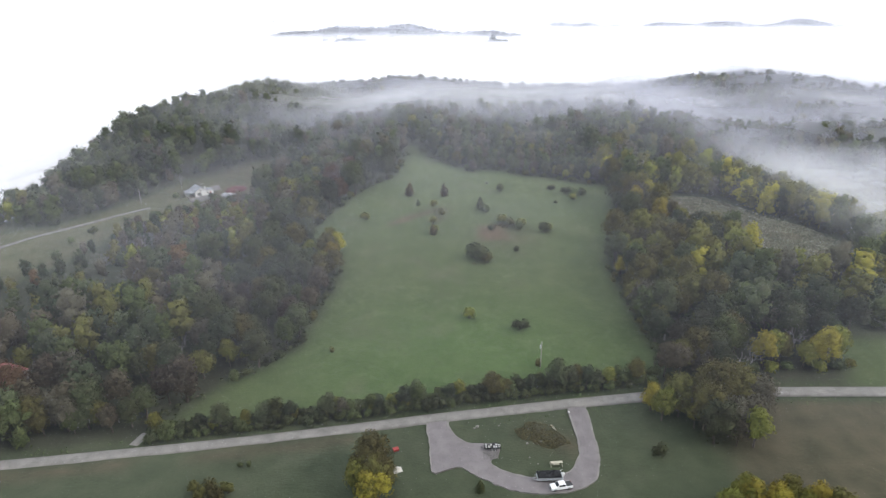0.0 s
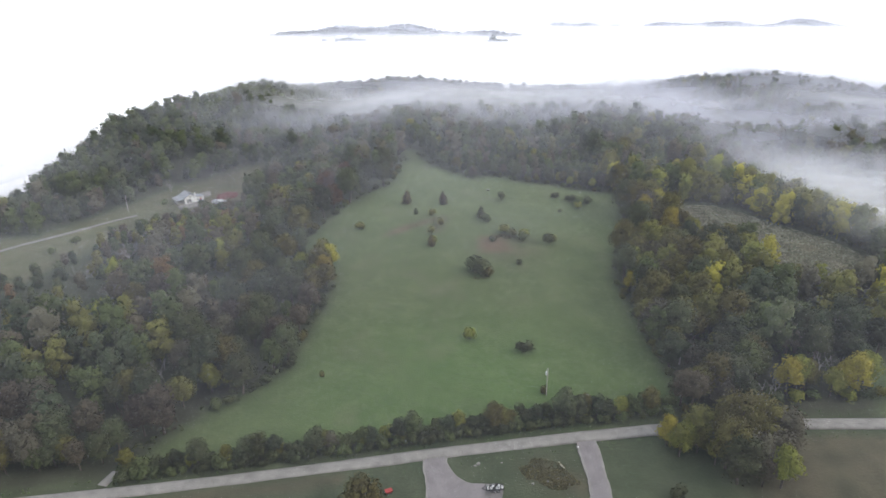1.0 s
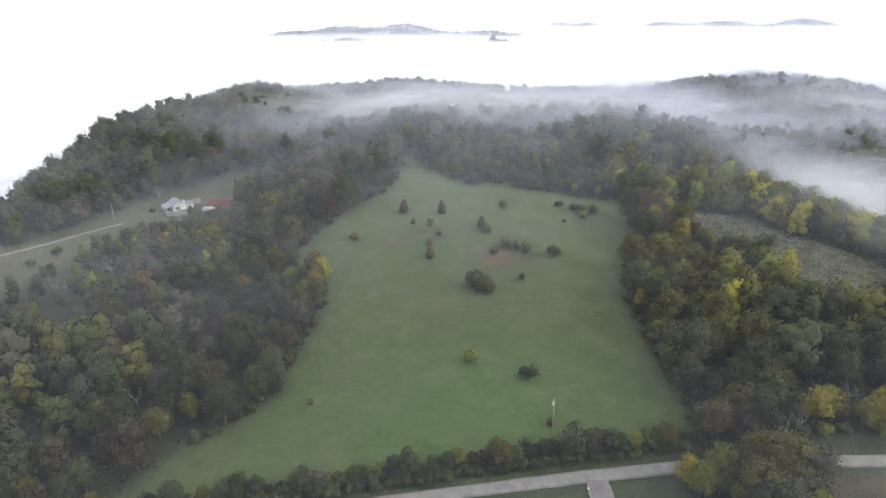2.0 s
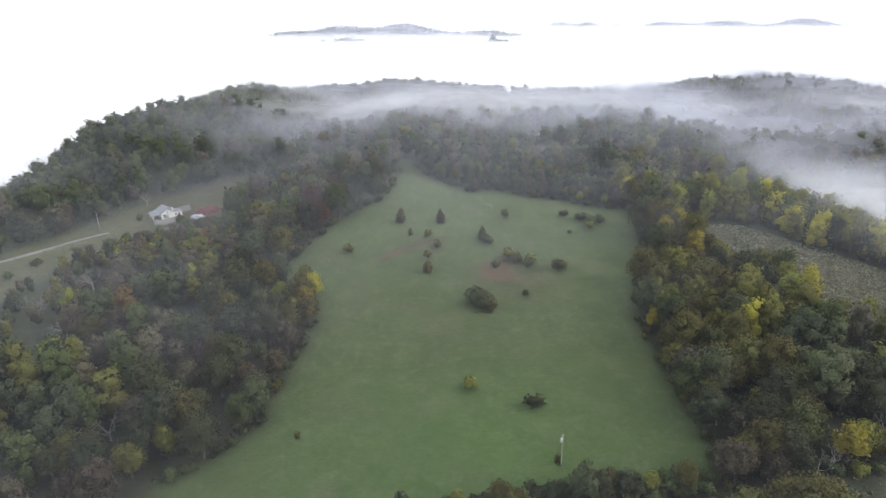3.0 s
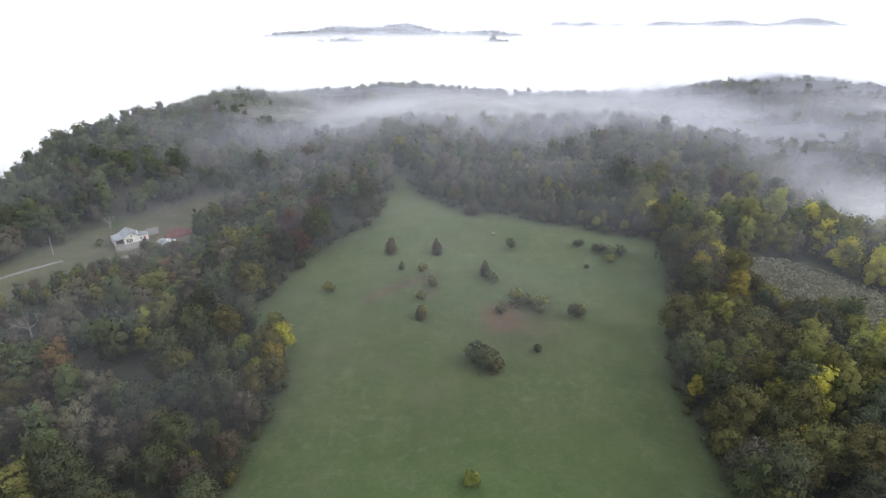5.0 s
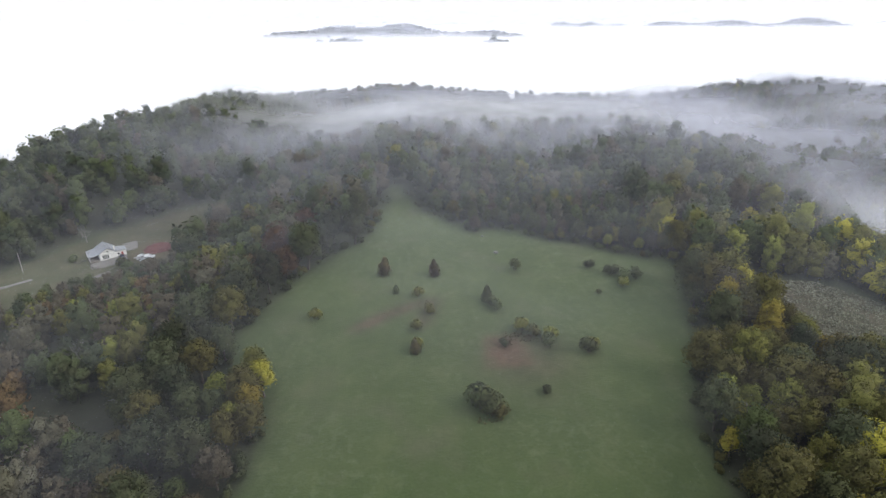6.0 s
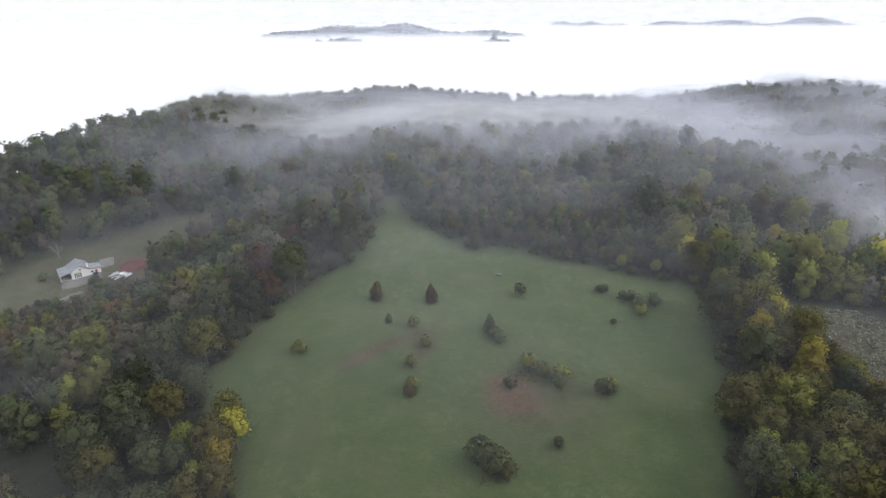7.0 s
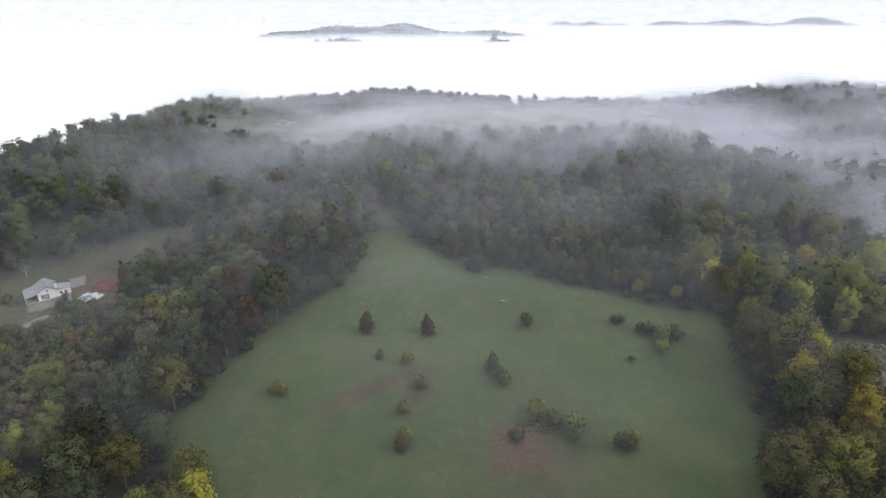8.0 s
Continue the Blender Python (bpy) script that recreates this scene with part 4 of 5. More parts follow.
for i in range(6):
    z0 = -2 + 6.0 * i
    level("valley_fog", 120, 900, 150, 520, lambda X, Y, z0=z0: z0 + 0 * X,
          lambda X, Y, i=i: (0.46 - 0.04 * i) * smooth((0.87 * (X - 184) + 0.49 * (Y - 290) - 5 * i) / 50) * smooth((Y - 160) / 50) * smooth((482 - 6 * i - Y) / 50) * smooth((900 - X) / 200),
          WISP, "loose fog drifting in the side valley")
for i in range(4):
    z0 = 0 + 5.0 * i
    level("valley_fog", 180, 900, 480, 700, lambda X, Y, z0=z0: z0 + 0 * X,
          lambda X, Y, i=i: (0.36 - 0.05 * i) * smooth((X - 240 - 8 * i) / 90) * smooth((Y - 520) / 40) * smooth((660 - Y) / 60) * smooth((900 - X) / 200),
          WISP, "loose fog drifting behind the wooded spur")
for i, k in enumerate((-24, -4, 18, 42, 68, 92)):
    upright("fog_bank", 110, 330, lambda X, k=k, i=i: 290 - 1.8 * (X - 175) + k + 8 * wobble(X, X * 0, 45.0, i + 3.0), 36,
            lambda X, up, T, i=i: (0.16 + 0.035 * i) * smooth((X - 150 - 3 * i) / 70) * smooth((330 - X) / 60) * smooth(up / 14) * smooth((1 - T) / 0.55), MILK,
            "soft bank of fog rolling out of the side valley", lean=25.0)
# banks of fog caught on the far ridge
for i, (cx, cy, wx, top, amount) in enumerate(((-70, 585, 150, 33, 0.85), (60, 618, 230, 33, 0.85), (20, 650, 260, 32, 0.7), (180, 560, 130, 30, 0.6), (420, 630, 260, 36, 0.55), (360, 560, 190, 30, 0.45), (40, 545, 140, 28, 0.5))):
    upright("fog_bank", cx - wx * 1.6, cx + wx * 1.6, lambda X, cy=cy, i=i: cy + 10 * wobble(X, X * 0, 70.0, i + 0.5), top,
            lambda X, up, T, cx=cx, wx=wx, amount=amount: amount * np.exp(-((X - cx) / wx) ** 2) * smooth(up / 18) * smooth((1 - T) / 0.5), WISP, "bank of white fog caught on the ridge")
# ---------------------------------------------------------------- distant hills standing out of the fog
def distant_hill(x, y, length, depth, top, seed, label):
    X, Y = np.meshgrid(np.linspace(-1, 1, 90), np.linspace(-1, 1, 14))
    Z = -30 + (top + 30) * np.clip(1 - np.abs(X) ** 2.2, 0, 1) ** 0.6 * np.clip(1 - Y ** 2, 0, 1) * (0.86 + 0.34 * wobble(X * 10, Y, 2.2, seed))
    me = grid_mesh("distant_hill", X * length / 2 + x, Y * depth / 2 + y, Z)
    me.materials.append(LEAF[2])
    root = tagged(new("distant_hill", me), label, "hill", kind="structure")
    g = np.random.RandomState(seed + 70)
    ch = []
    for i in range(int(length / 3.0)):
        u, w = g.uniform(-0.98, 0.98), g.uniform(-0.8, 0.3)
        z = -30 + (top + 30) * max(0, 1 - abs(u) ** 2.2) ** 0.6 * (1 - w * w) * (0.86 + 0.34 * float(wobble(np.array(u * 10), np.array(w), 2.2, seed)))
        if z > -25:
            r = g.uniform(6, 15)
            ch.append(core(g, np.array([u * length / 2 + x, w * depth / 2 + y, z + 2]), np.array([r, r, r * 1.1])))
    trees = new("canopy", mesh_from("canopy", ch, LEAF[0]))
    trees.parent = root
    tagged(trees, kind="stuff")
    return root


distant_hill(-265, 3400, 1520, 300, 64, 1, "dim grey-blue wooded hill rising from the fog")
distant_hill(-440, 2850, 260, 120, 24, 2, "dim low wooded knoll rising from the fog")
distant_hill(240, 2850, 150, 80, 17, 3, "dim low wooded knoll rising from the fog")
distant_hill(2225, 4700, 2150, 200, 82, 4, "faint long wooded ridge rising from the fog")
distant_hill(1080, 4750, 950, 160, 72, 5, "faint low wooded ridge rising from the fog")
for i, (y0, amount) in enumerate(((2300, 0.36), (2600, 0.36), (3000, 0.2), (3900, 0.38))):
    X, T = np.meshgrid(np.linspace(-4500, 4500, 60), np.linspace(0, 1, 16))
    me = grid_mesh("mist_curtain", X, y0 + 40 * T + 30 * wobble(X, T, 500.0, i), -20 + T * 240)
    attribute(me, "thick", amount * (0.75 + 0.25 * (1 - T)) * smooth((1 - T) / 0.6))
    me.materials.append(VEIL)
    tagged(new("mist_curtain", me), "pale haze over the far sea of fog", "mist", kind="stuff")
# fog lapping at the feet of the far hills
for y0, z0, z1, half in ((2740, -8, 22, 1200), (3180, -4, 40, 1800), (4480, 20, 60, 4200)):
    X, T = np.meshgrid(np.linspace(-half, half, 60), np.linspace(0, 1, 12))
    me = grid_mesh("fog_bank", X, y0 + 30 * T + 20 * wobble(X, T, 300.0, z1), z0 + T * (z1 - z0) * (1 + 0.25 * wobble(X, T * 0, 160.0, 1.0)))
    attribute(me, "thick", 0.95 * smooth((1 - T) / 0.95))
    me.materials.append(MILK)
    tagged(new("fog_bank", me), "low white fog lapping at distant hills", "fog", kind="stuff")
# ---------------------------------------------------------------- building blocks for made things
def part(name, bm, mat, parent, label=""):
    me = bpy.data.meshes.new(name)
    bm.normal_update()
    bm.to_mesh(me)
    bm.free()
    me.materials.append(mat)
    ob = new(name, me)
    ob.parent = parent
    return tagged(ob, label)


def thing(name, m, label, category, group=""):
    ob = tagged(new(name), label, category, group)
    ob.matrix_basis = m
    return ob


def box(bm, x0, x1, y0, y1, z0, z1, bevel=0.0, taper=0.0, turn=None):
    """A block with bevelled edges; taper draws the top in; turn is a matrix."""
    made = bmesh.ops.create_cube(bm, size=1.0)["verts"]
    for v in made:
        k = 1 - taper * (v.co.z + 0.5)
        v.co = Vector(((x0 + x1) / 2 + v.co.x * (x1 - x0) * k, (y0 + y1) / 2 + v.co.y * (y1 - y0) * k, (z0 + z1) / 2 + v.co.z * (z1 - z0)))
    if bevel:
        edges = {e for v in made for e in v.link_edges}
        made = [v for v in bmesh.ops.bevel(bm, geom=list(edges), offset=bevel, segments=2, affect="EDGES", profile=0.6)["verts"]]
    if turn is not None:
        bmesh.ops.transform(bm, matrix=turn, verts=list({v for v in made if v.is_valid}))
    return bm


def rod(bm, p, q, r, r2=None, sides=10):
    p, q = Vector(p), Vector(q)
    d = q - p
    m = Matrix.Translation((p + q) / 2) @ d.to_track_quat("Z", "Y").to_matrix().to_4x4()
    bmesh.ops.create_cone(bm, cap_ends=True, segments=sides, radius1=r, radius2=r if r2 is None else r2, depth=d.length, matrix=m)
    return bm


def prism(bm, outline, y0, y1, bevel=0.0, tuck=0.0):
    """A side outline (x, z) drawn out from y0 to y1; tuck pulls the upper points in."""
    top = max(z for x, z in outline)
    low = min(z for x, z in outline)
    rows = []
    for y, s in ((y0, 1), (y1, -1)):
        rows.append([bm.verts.new((x, y + s * tuck * (z - low) / (top - low), z)) for x, z in outline])
    a, b = rows
    bm.faces.new(a)
    bm.faces.new(b[::-1])
    for i in range(len(a)):
        j = (i + 1) % len(a)
        bm.faces.new((a[j], a[i], b[i], b[j]))
    bmesh.ops.recalc_face_normals(bm, faces=bm.faces)
    if bevel:
        bmesh.ops.bevel(bm, geom=[e for e in bm.edges if e.calc_face_angle(0) > 0.5], offset=bevel, segments=2, affect="EDGES")
    return bm


B = bmesh.new
WHITE = plain("white_paint", (0.78, 0.78, 0.77), 0.45, vary=0.10, scale=0.8)
CAR_WHITE = plain("white_car_paint", (0.80, 0.81, 0.82), 0.25, vary=0.05, scale=0.6, spec=0.6)
CAR_DARK = plain("dark_blue_car_paint", (0.03, 0.035, 0.055), 0.25, vary=0.15, spec=0.6)
RUBBER = plain("black_rubber", (0.025, 0.025, 0.027), 0.85, vary=0.3, scale=4)
STEEL = plain("dull_steel", (0.45, 0.46, 0.47), 0.4, 0.9, vary=0.2)
ALLOY = plain("brushed_aluminium", (0.62, 0.64, 0.66), 0.35, 0.8, vary=0.15)
VINYL = plain("black_vinyl_cover", (0.022, 0.023, 0.027), 0.55, vary=0.35, scale=2.5)
GLASS = plain("dark_window_glass", (0.025, 0.032, 0.038), 0.08, vary=0.1, spec=0.8)
LAMP_RED = plain("red_lamp_plastic", (0.45, 0.03, 0.02), 0.3, vary=0.1)
LAMP_CLEAR = plain("clear_lamp_plastic", (0.7, 0.7, 0.7), 0.2, vary=0.1, spec=0.7)
CREAM = plain("weathered_cream_paint", (0.42, 0.40, 0.32), 0.7, vary=0.25)
ROOF = plain("grey_metal_roof", (0.33, 0.345, 0.37), 0.55, 0.3, vary=0.18, scale=0.7)
RED_ROOF = plain("faded_red_roofing", (0.26, 0.088, 0.078), 0.6, vary=0.3)
RED = plain("faded_red_paint", (0.30, 0.040, 0.036), 0.6, vary=0.25)
POLE_WOOD = plain("silvered_pole_wood", (0.40, 0.37, 0.33), 0.9, vary=0.25, scale=3)
GREY_CAN = plain("grey_enamel", (0.55, 0.57, 0.58), 0.4, vary=0.1)
PORCELAIN = plain("porcelain", (0.7, 0.68, 0.64), 0.2, vary=0.1)
PLANK = plain("weathered_grey_plank", (0.28, 0.26, 0.23), 0.9, vary=0.3, scale=3)
SLAB = plain("pale_concrete", (0.165, 0.158, 0.146), 0.9, vary=0.2, scale=0.7)
DARK_TIN = plain("dark_green_tin", (0.035, 0.045, 0.045), 0.6, vary=0.3)
TARP = plain("pale_tarpaulin", (0.50, 0.48, 0.44), 0.6, vary=0.2, scale=2)
ROCK = plain("grey_fieldstone", (0.19, 0.185, 0.17), 0.95, vary=0.3, scale=2)


# ---------------------------------------------------------------- utility poles
def utility_pole(x, y, h, turn, arm, can, label):
    p = thing("utility_pole", pose(x, y, at(x, y), 0, 0, turn), label, "utility pole", "utility poles")
    part("shaft", rod(B(), (0, 0, -1), (0, 0, h), 0.17, 0.11, 12), POLE_WOOD, p)
    if arm:
        a = part("crossarm", box(B(), -1.25, 1.25, -0.07, 0.07, h - 0.75, h - 0.6, 0.015), POLE_WOOD, p)
        b = B()
        for s in (-1, 1):
            rod(b, (s * 0.75, -0.06, h - 0.75), (0, -0.1, h - 1.5), 0.025)
        part("brace", b, STEEL, p)
        for s in (-1.15, -0.55, 0.55, 1.15):
            part("insulator", rod(B(), (s, 0, h - 0.6), (s, 0, h - 0.38), 0.06, 0.04, 8), PORCELAIN, a)
    else:
        part("insulator", rod(B(), (0, 0, h), (0, 0, h + 0.3), 0.06, 0.04, 8), PORCELAIN, p)
    if can:
        c = part("transformer", rod(B(), (-0.42, 0, h - 2.0), (-0.42, 0, h - 1.0), 0.27, None, 16), GREY_CAN, p, "pale grey transformer can")
        part("lid", rod(B(), (-0.42, 0, h - 1.0), (-0.42, 0, h - 0.92), 0.29, 0.2, 16), GREY_CAN, c)
        part("bushing", rod(B(), (-0.42, 0, h - 0.92), (-0.42, 0, h - 0.62), 0.05, 0.035, 8), PORCELAIN, c)
        part("lightning_arrester", rod(B(), (-0.12, 0.1, h - 0.9), (-0.2, 0.35, h + 0.35), 0.035, 0.03, 6), STEEL, p)
    return p


utility_pole(32.7, 170.3, 9.3, 10, False, True, "silvered wooden utility pole with a transformer can")
utility_pole(-195.6, 366.2, 9.5, 35, False, False, "pale wooden utility pole at the meadow edge")
utility_pole(-86.6, 167.0, 10.5, 40, True, False, "wooden utility pole with a crossarm among trees")


# ---------------------------------------------------------------- wheels and vehicles
def wheel(parent, x, y, z, r, w, rim_mat=STEEL):
    s = 1 if y > 0 else -1
    t = B()
    bmesh.ops.create_cone(t, cap_ends=True, segments=20, radius1=r, radius2=r, depth=w, matrix=pose(x, y, z, 90, 0, 0))
    bmesh.ops.bevel(t, geom=[e for e in t.edges if e.calc_face_angle(0) > 1.2], offset=w * 0.18, segments=2, affect="EDGES")
    wh = part("wheel", t, RUBBER, parent)
    part("rim", rod(B(), (x, y + s * w * 0.3, z), (x, y + s * w * 0.54, z), r * 0.62, r * 0.5, 14), rim_mat, wh)
    return wh


def pickup(m, paint, cover, label):
    """A crew-cab pickup facing -x."""
    t = thing("pickup_truck", m, label, "pickup truck")
    body = part("body", prism(B(), [(-2.9, 0.48), (-2.93, 0.95), (-2.8, 1.08), (-1.55, 1.18), (-1.4, 1.2), (2.85, 1.2), (2.92, 1.05), (2.92, 0.55), (2.4, 0.45), (-2.4, 0.42)], -0.98, 0.98, 0.05, 0.05), paint, t)
    cab = part("cab", prism(B(), [(-1.5, 1.17), (-0.75, 1.82), (-0.5, 1.88), (0.75, 1.88), (0.95, 1.8), (1.12, 1.17)], -0.9, 0.9, 0.05, 0.14), paint, t)
    b = B()
    v = [b.verts.new(c) for c in ((-1.46, -0.78, 1.25), (-1.46, 0.78, 1.25), (-0.83, 0.66, 1.79), (-0.83, -0.66, 1.79))]
    b.faces.new(v)
    bmesh.ops.solidify(b, geom=b.faces[:], thickness=0.03)
    part("windscreen", b, GLASS, cab)
    for s in (-1, 1):
        for x0, x1, top0, top1 in ((-1.12, -0.22, -0.68, -0.22), (-0.12, 0.86, -0.12, 0.76)):
            b = B()
            b.faces.new([b.verts.new(c) for c in ((x0, s * 0.905, 1.24), (x1, s * 0.905, 1.24), (top1, s * 0.80, 1.74), (top0, s * 0.80, 1.74))])
            bmesh.ops.solidify(b, geom=b.faces[:], thickness=0.02)
            part("side_window", b, GLASS, cab)
        part("mirror", box(B(), -1.12, -0.95, s * 0.98 - 0.11, s * 0.98 + 0.11, 1.22, 1.42, 0.03), paint, cab)
        part("headlight", box(B(), -2.95, -2.84, s * 0.78 - 0.14, s * 0.78 + 0.14, 0.86, 1.04, 0.02), LAMP_CLEAR, body, "clear headlight")
        part("tail_light", box(B(), 2.86, 2.95, s * 0.86 - 0.07, s * 0.86 + 0.07, 0.8, 1.14, 0.02), LAMP_RED, body, "red tail light")
    part("bed_cover" if cover else "bed_floor", box(B(), 1.2, 2.84, -0.84, 0.84, 1.2, 1.235, 0.012), VINYL, t, "black bed cover")
    part("grille", box(B(), -2.97, -2.9, -0.55, 0.55, 0.68, 1.0, 0.02), RUBBER, body)
    part("front_bumper", box(B(), -3.04, -2.86, -0.95, 0.95, 0.45, 0.66, 0.04), STEEL, t)
    part("rear_bumper", box(B(), 2.88, 3.04, -0.95, 0.95, 0.5, 0.68, 0.04), STEEL, t)
    for x in (-1.85, 1.85):
        for y in (-0.86, 0.86):
            wheel(t, x, y, 0.4, 0.4, 0.28)
    return t


DRIVE_UP = 0.44
pickup(pose(30.6, 119.7, at(30.6, 119.7, DRIVE_UP), 0, 0, 11), CAR_WHITE, True, "white crew-cab pickup with black bed cover")
pickup(pose(-155.6, 381.0, at(-155.6, 381.0, 0.16), 0, 0, -60), CAR_DARK, False, "dark blue pickup parked before the white house")


def pontoon_boat(m):
    t = thing("pontoon_boat", m, "silver pontoon boat under a black vinyl cover", "boat")
    for s in (-1, 1):
        b = rod(B(), (-3.0, s * 0.85, 0.95), (3.3, s * 0.85, 0.95), 0.32, None, 14)
        rod(b, (-3.0, s * 0.85, 0.95), (-3.8, s * 0.85, 1.05), 0.32, 0.04, 14)
        part("pontoon", b, ALLOY, t)
    deck = part("deck", box(B(), -3.5, 3.4, -1.2, 1.2, 1.25, 1.36, 0.03), ALLOY, t)
    for s in (-1, 1):
        part("side_panel", box(B(), -3.4, 3.2, s * 1.15 - 0.03, s * 1.15 + 0.03, 1.36, 2.0, 0.02), ALLOY, deck)
    c = B()
    n = 12
    rows = []
    for i in range(n + 1):
        x = -3.3 + 6.2 * i / n
        sag = 0.10 * math.sin(i * 1.9)
        rows.append([c.verts.new((x, y, z)) for y, z in ((-1.24, 1.75), (-1.2, 2.08), (-0.55, 2.42 + sag), (0, 2.5 + sag), (0.55, 2.42 + sag), (1.2, 2.08), (1.24, 1.75))])
    for r, q in zip(rows, rows[1:]):
        for j in range(6):
            c.faces.new((r[j], q[j], q[j + 1], r[j + 1]))
    c.faces.new(rows[0][::-1])
    c.faces.new(rows[-1])
    bmesh.ops.solidify(c, geom=c.faces[:], thickness=0.03)
    part("cover", c, VINYL, t, "black vinyl cover")
    part("motor", prism(B(), [(3.35, 1.0), (3.3, 2.0), (3.6, 2.2), (3.95, 2.05), (3.9, 1.5), (3.65, 0.9)], -0.2, 0.2, 0.05), WHITE, t, "white outboard motor")
    for y in (-0.6, 0.3):
        part("bimini_bow", rod(B(), (2.6, y, 2.35), (3.5, y + 0.5, 2.75), 0.03), WHITE, t)
    return t


def trailer(m, length, label, group="trailers"):
    t = thing("boat_trailer", m, label, "trailer", group)
    for s in (-1, 1):
        part("side_rail", box(B(), -length / 2, length / 2, s * 0.72 - 0.05, s * 0.72 + 0.05, 0.5, 0.64, 0.01), STEEL, t)
        for x in (0.5, 1.35):
            wheel(t, x, s * 1.02, 0.33, 0.33, 0.2)
        part("fender", box(B(), 0.05, 1.8, s * 1.02 - 0.13, s * 1.02 + 0.13, 0.68, 0.72, 0.015), STEEL, t)
    for x in (-2.2, 0, 2.2):
        part("cross_member", box(B(), x - 0.05, x + 0.05, -0.72, 0.72, 0.5, 0.6, 0.01), STEEL, t)
    b = rod(B(), (-length / 2, -0.7, 0.57), (-length / 2 - 1.3, 0, 0.57), 0.05)
    rod(b, (-length / 2, 0.7, 0.57), (-length / 2 - 1.3, 0, 0.57), 0.05)
    part("drawbar", b, STEEL, t)
    part("jack", rod(B(), (-length / 2 - 1.0, 0.1, 0.0), (-length / 2 - 1.0, 0.1, 0.9), 0.05), STEEL, t)
    return t


boat_at = pose(28.1, 122.7, at(28.1, 122.7, 0.30), 0, 0, 3)
trailer(boat_at, 6.6, "galvanised steel tandem boat trailer on the drive")
pontoon_boat(boat_at)


def utility_trailer(m):
    t = thing("utility_trailer", m, "black flatbed trailer loaded with white tubs", "trailer", "trailers")
    part("bed", box(B(), -2.3, 2.3, -1.0, 1.0, 0.55, 0.66, 0.02), RUBBER, t)
    for s in (-1, 1):
        part("side_rail", box(B(), -2.3, 2.3, s * 1.0 - 0.03, s * 1.0 + 0.03, 0.95, 1.02, 0.01), RUBBER, t)
        for x in (-2.25, -0.75, 0.75, 2.25):
            part("upright", box(B(), x - 0.03, x + 0.03, s * 1.0 - 0.03, s * 1.0 + 0.03, 0.66, 0.95, 0.0), RUBBER, t)
        for x in (-0.1, 0.7):
            wheel(t, x, s * 1.16, 0.33, 0.33, 0.2, WHITE)
        part("fender", box(B(), -0.5, 1.1, s * 1.16 - 0.12, s * 1.16 + 0.12, 0.7, 0.74, 0.012), RUBBER, t)
    b = rod(B(), (-2.3, -0.8, 0.6), (-3.4, 0, 0.6), 0.05)
    rod(b, (-2.3, 0.8, 0.6), (-3.4, 0, 0.6), 0.05)
    part("drawbar", b, RUBBER, t)
    return t


def tub(x, y, z, r, h):
    t = thing("plastic_tub", pose(x, y, z), "round white plastic tub on the trailer bed", "tub", "tubs on the trailer")
    part("tub_wall", rod(B(), (0, 0, 0), (0, 0, h), r * 0.85, r, 14), WHITE, t)
    part("tub_rim", rod(B(), (0, 0, h), (0, 0, h + 0.05), r * 1.06, None, 14), WHITE, t)
    part("tub_content", rod(B(), (0, 0, h + 0.05), (0, 0, h + 0.06), r * 0.8, None, 12), RUBBER, t)


TR = pose(13.9, 134.2, at(13.9, 134.2, 0.40), 0, 0, 4)
utility_trailer(TR)
for i, (a, b) in enumerate(((-1.8, 0.4), (-1.0, -0.4), (-0.4, 0.5), (0.4, -0.5), (1.1, 0.35), (1.8, -0.3), (-1.8, -0.55), (0.9, -0.55))):
    p = TR @ Vector((a, b, 0.665))
    tub(p.x, p.y, p.z, 0.27 + 0.03 * (i % 3), 0.4 + 0.08 * (i % 2))
gx0 = thing("gravel_patch", pose(13.6, 131.6, 0), "patch of pale gravel with rusty leaves on the drive", "gravel")
b = B()
for i in range(160):
    x, y = random.uniform(-2.4, 2.0), random.uniform(-1.5, 1.2)
    bmesh.ops.create_icosphere(b, subdivisions=1, radius=random.uniform(0.06, 0.15), matrix=pose(x, y, at(13.6 + x, 131.6 + y, 0.46)) @ Matrix.Diagonal((1, 1, 0.6, 1)))
tagged(part("stones", b, SLAB, gx0), kind="stuff")


def swing_bench(m):
    """A cream garden swing: A-frames at both ends, top beam, hanging slatted seat."""
    t = thing("garden_swing", m, "weathered cream wooden garden swing on the lawn", "garden swing")
    for s in (-1, 1):
        b = B()
        for k in (-1, 1):
            rod(b, (s * 1.35, k * 0.8, 0), (s * 1.2, 0, 1.95), 0.06, None, 6)
        rod(b, (s * 1.3, -0.45, 0.85), (s * 1.3, 0.45, 0.85), 0.045, None, 6)
        part("end_frame", b, CREAM, t)
        part("chain", rod(B(), (s * 0.75, 0, 1.9), (s * 0.75, 0.1, 0.6), 0.02, None, 5), STEEL, t)
    part("top_beam", box(B(), -1.4, 1.4, -0.07, 0.07, 1.88, 2.02, 0.01), CREAM, t)
    for i in range(5):
        part("seat_slat", box(B(), -0.8, 0.8, -0.3 + i * 0.13, -0.2 + i * 0.13, 0.5, 0.53, 0.0), CREAM, t)
    for i in range(4):
        part("back_slat", box(B(), -0.8, 0.8, 0.36 + 0.03 * i, 0.39 + 0.03 * i, 0.6 + 0.15 * i, 0.71 + 0.15 * i, 0.0), CREAM, t)
    part("canopy", prism(B(), [(-1.35, 2.06), (-1.3, 2.12), (1.3, 2.12), (1.35, 2.06)], -0.75, -0.1, 0.01), CREAM, t)


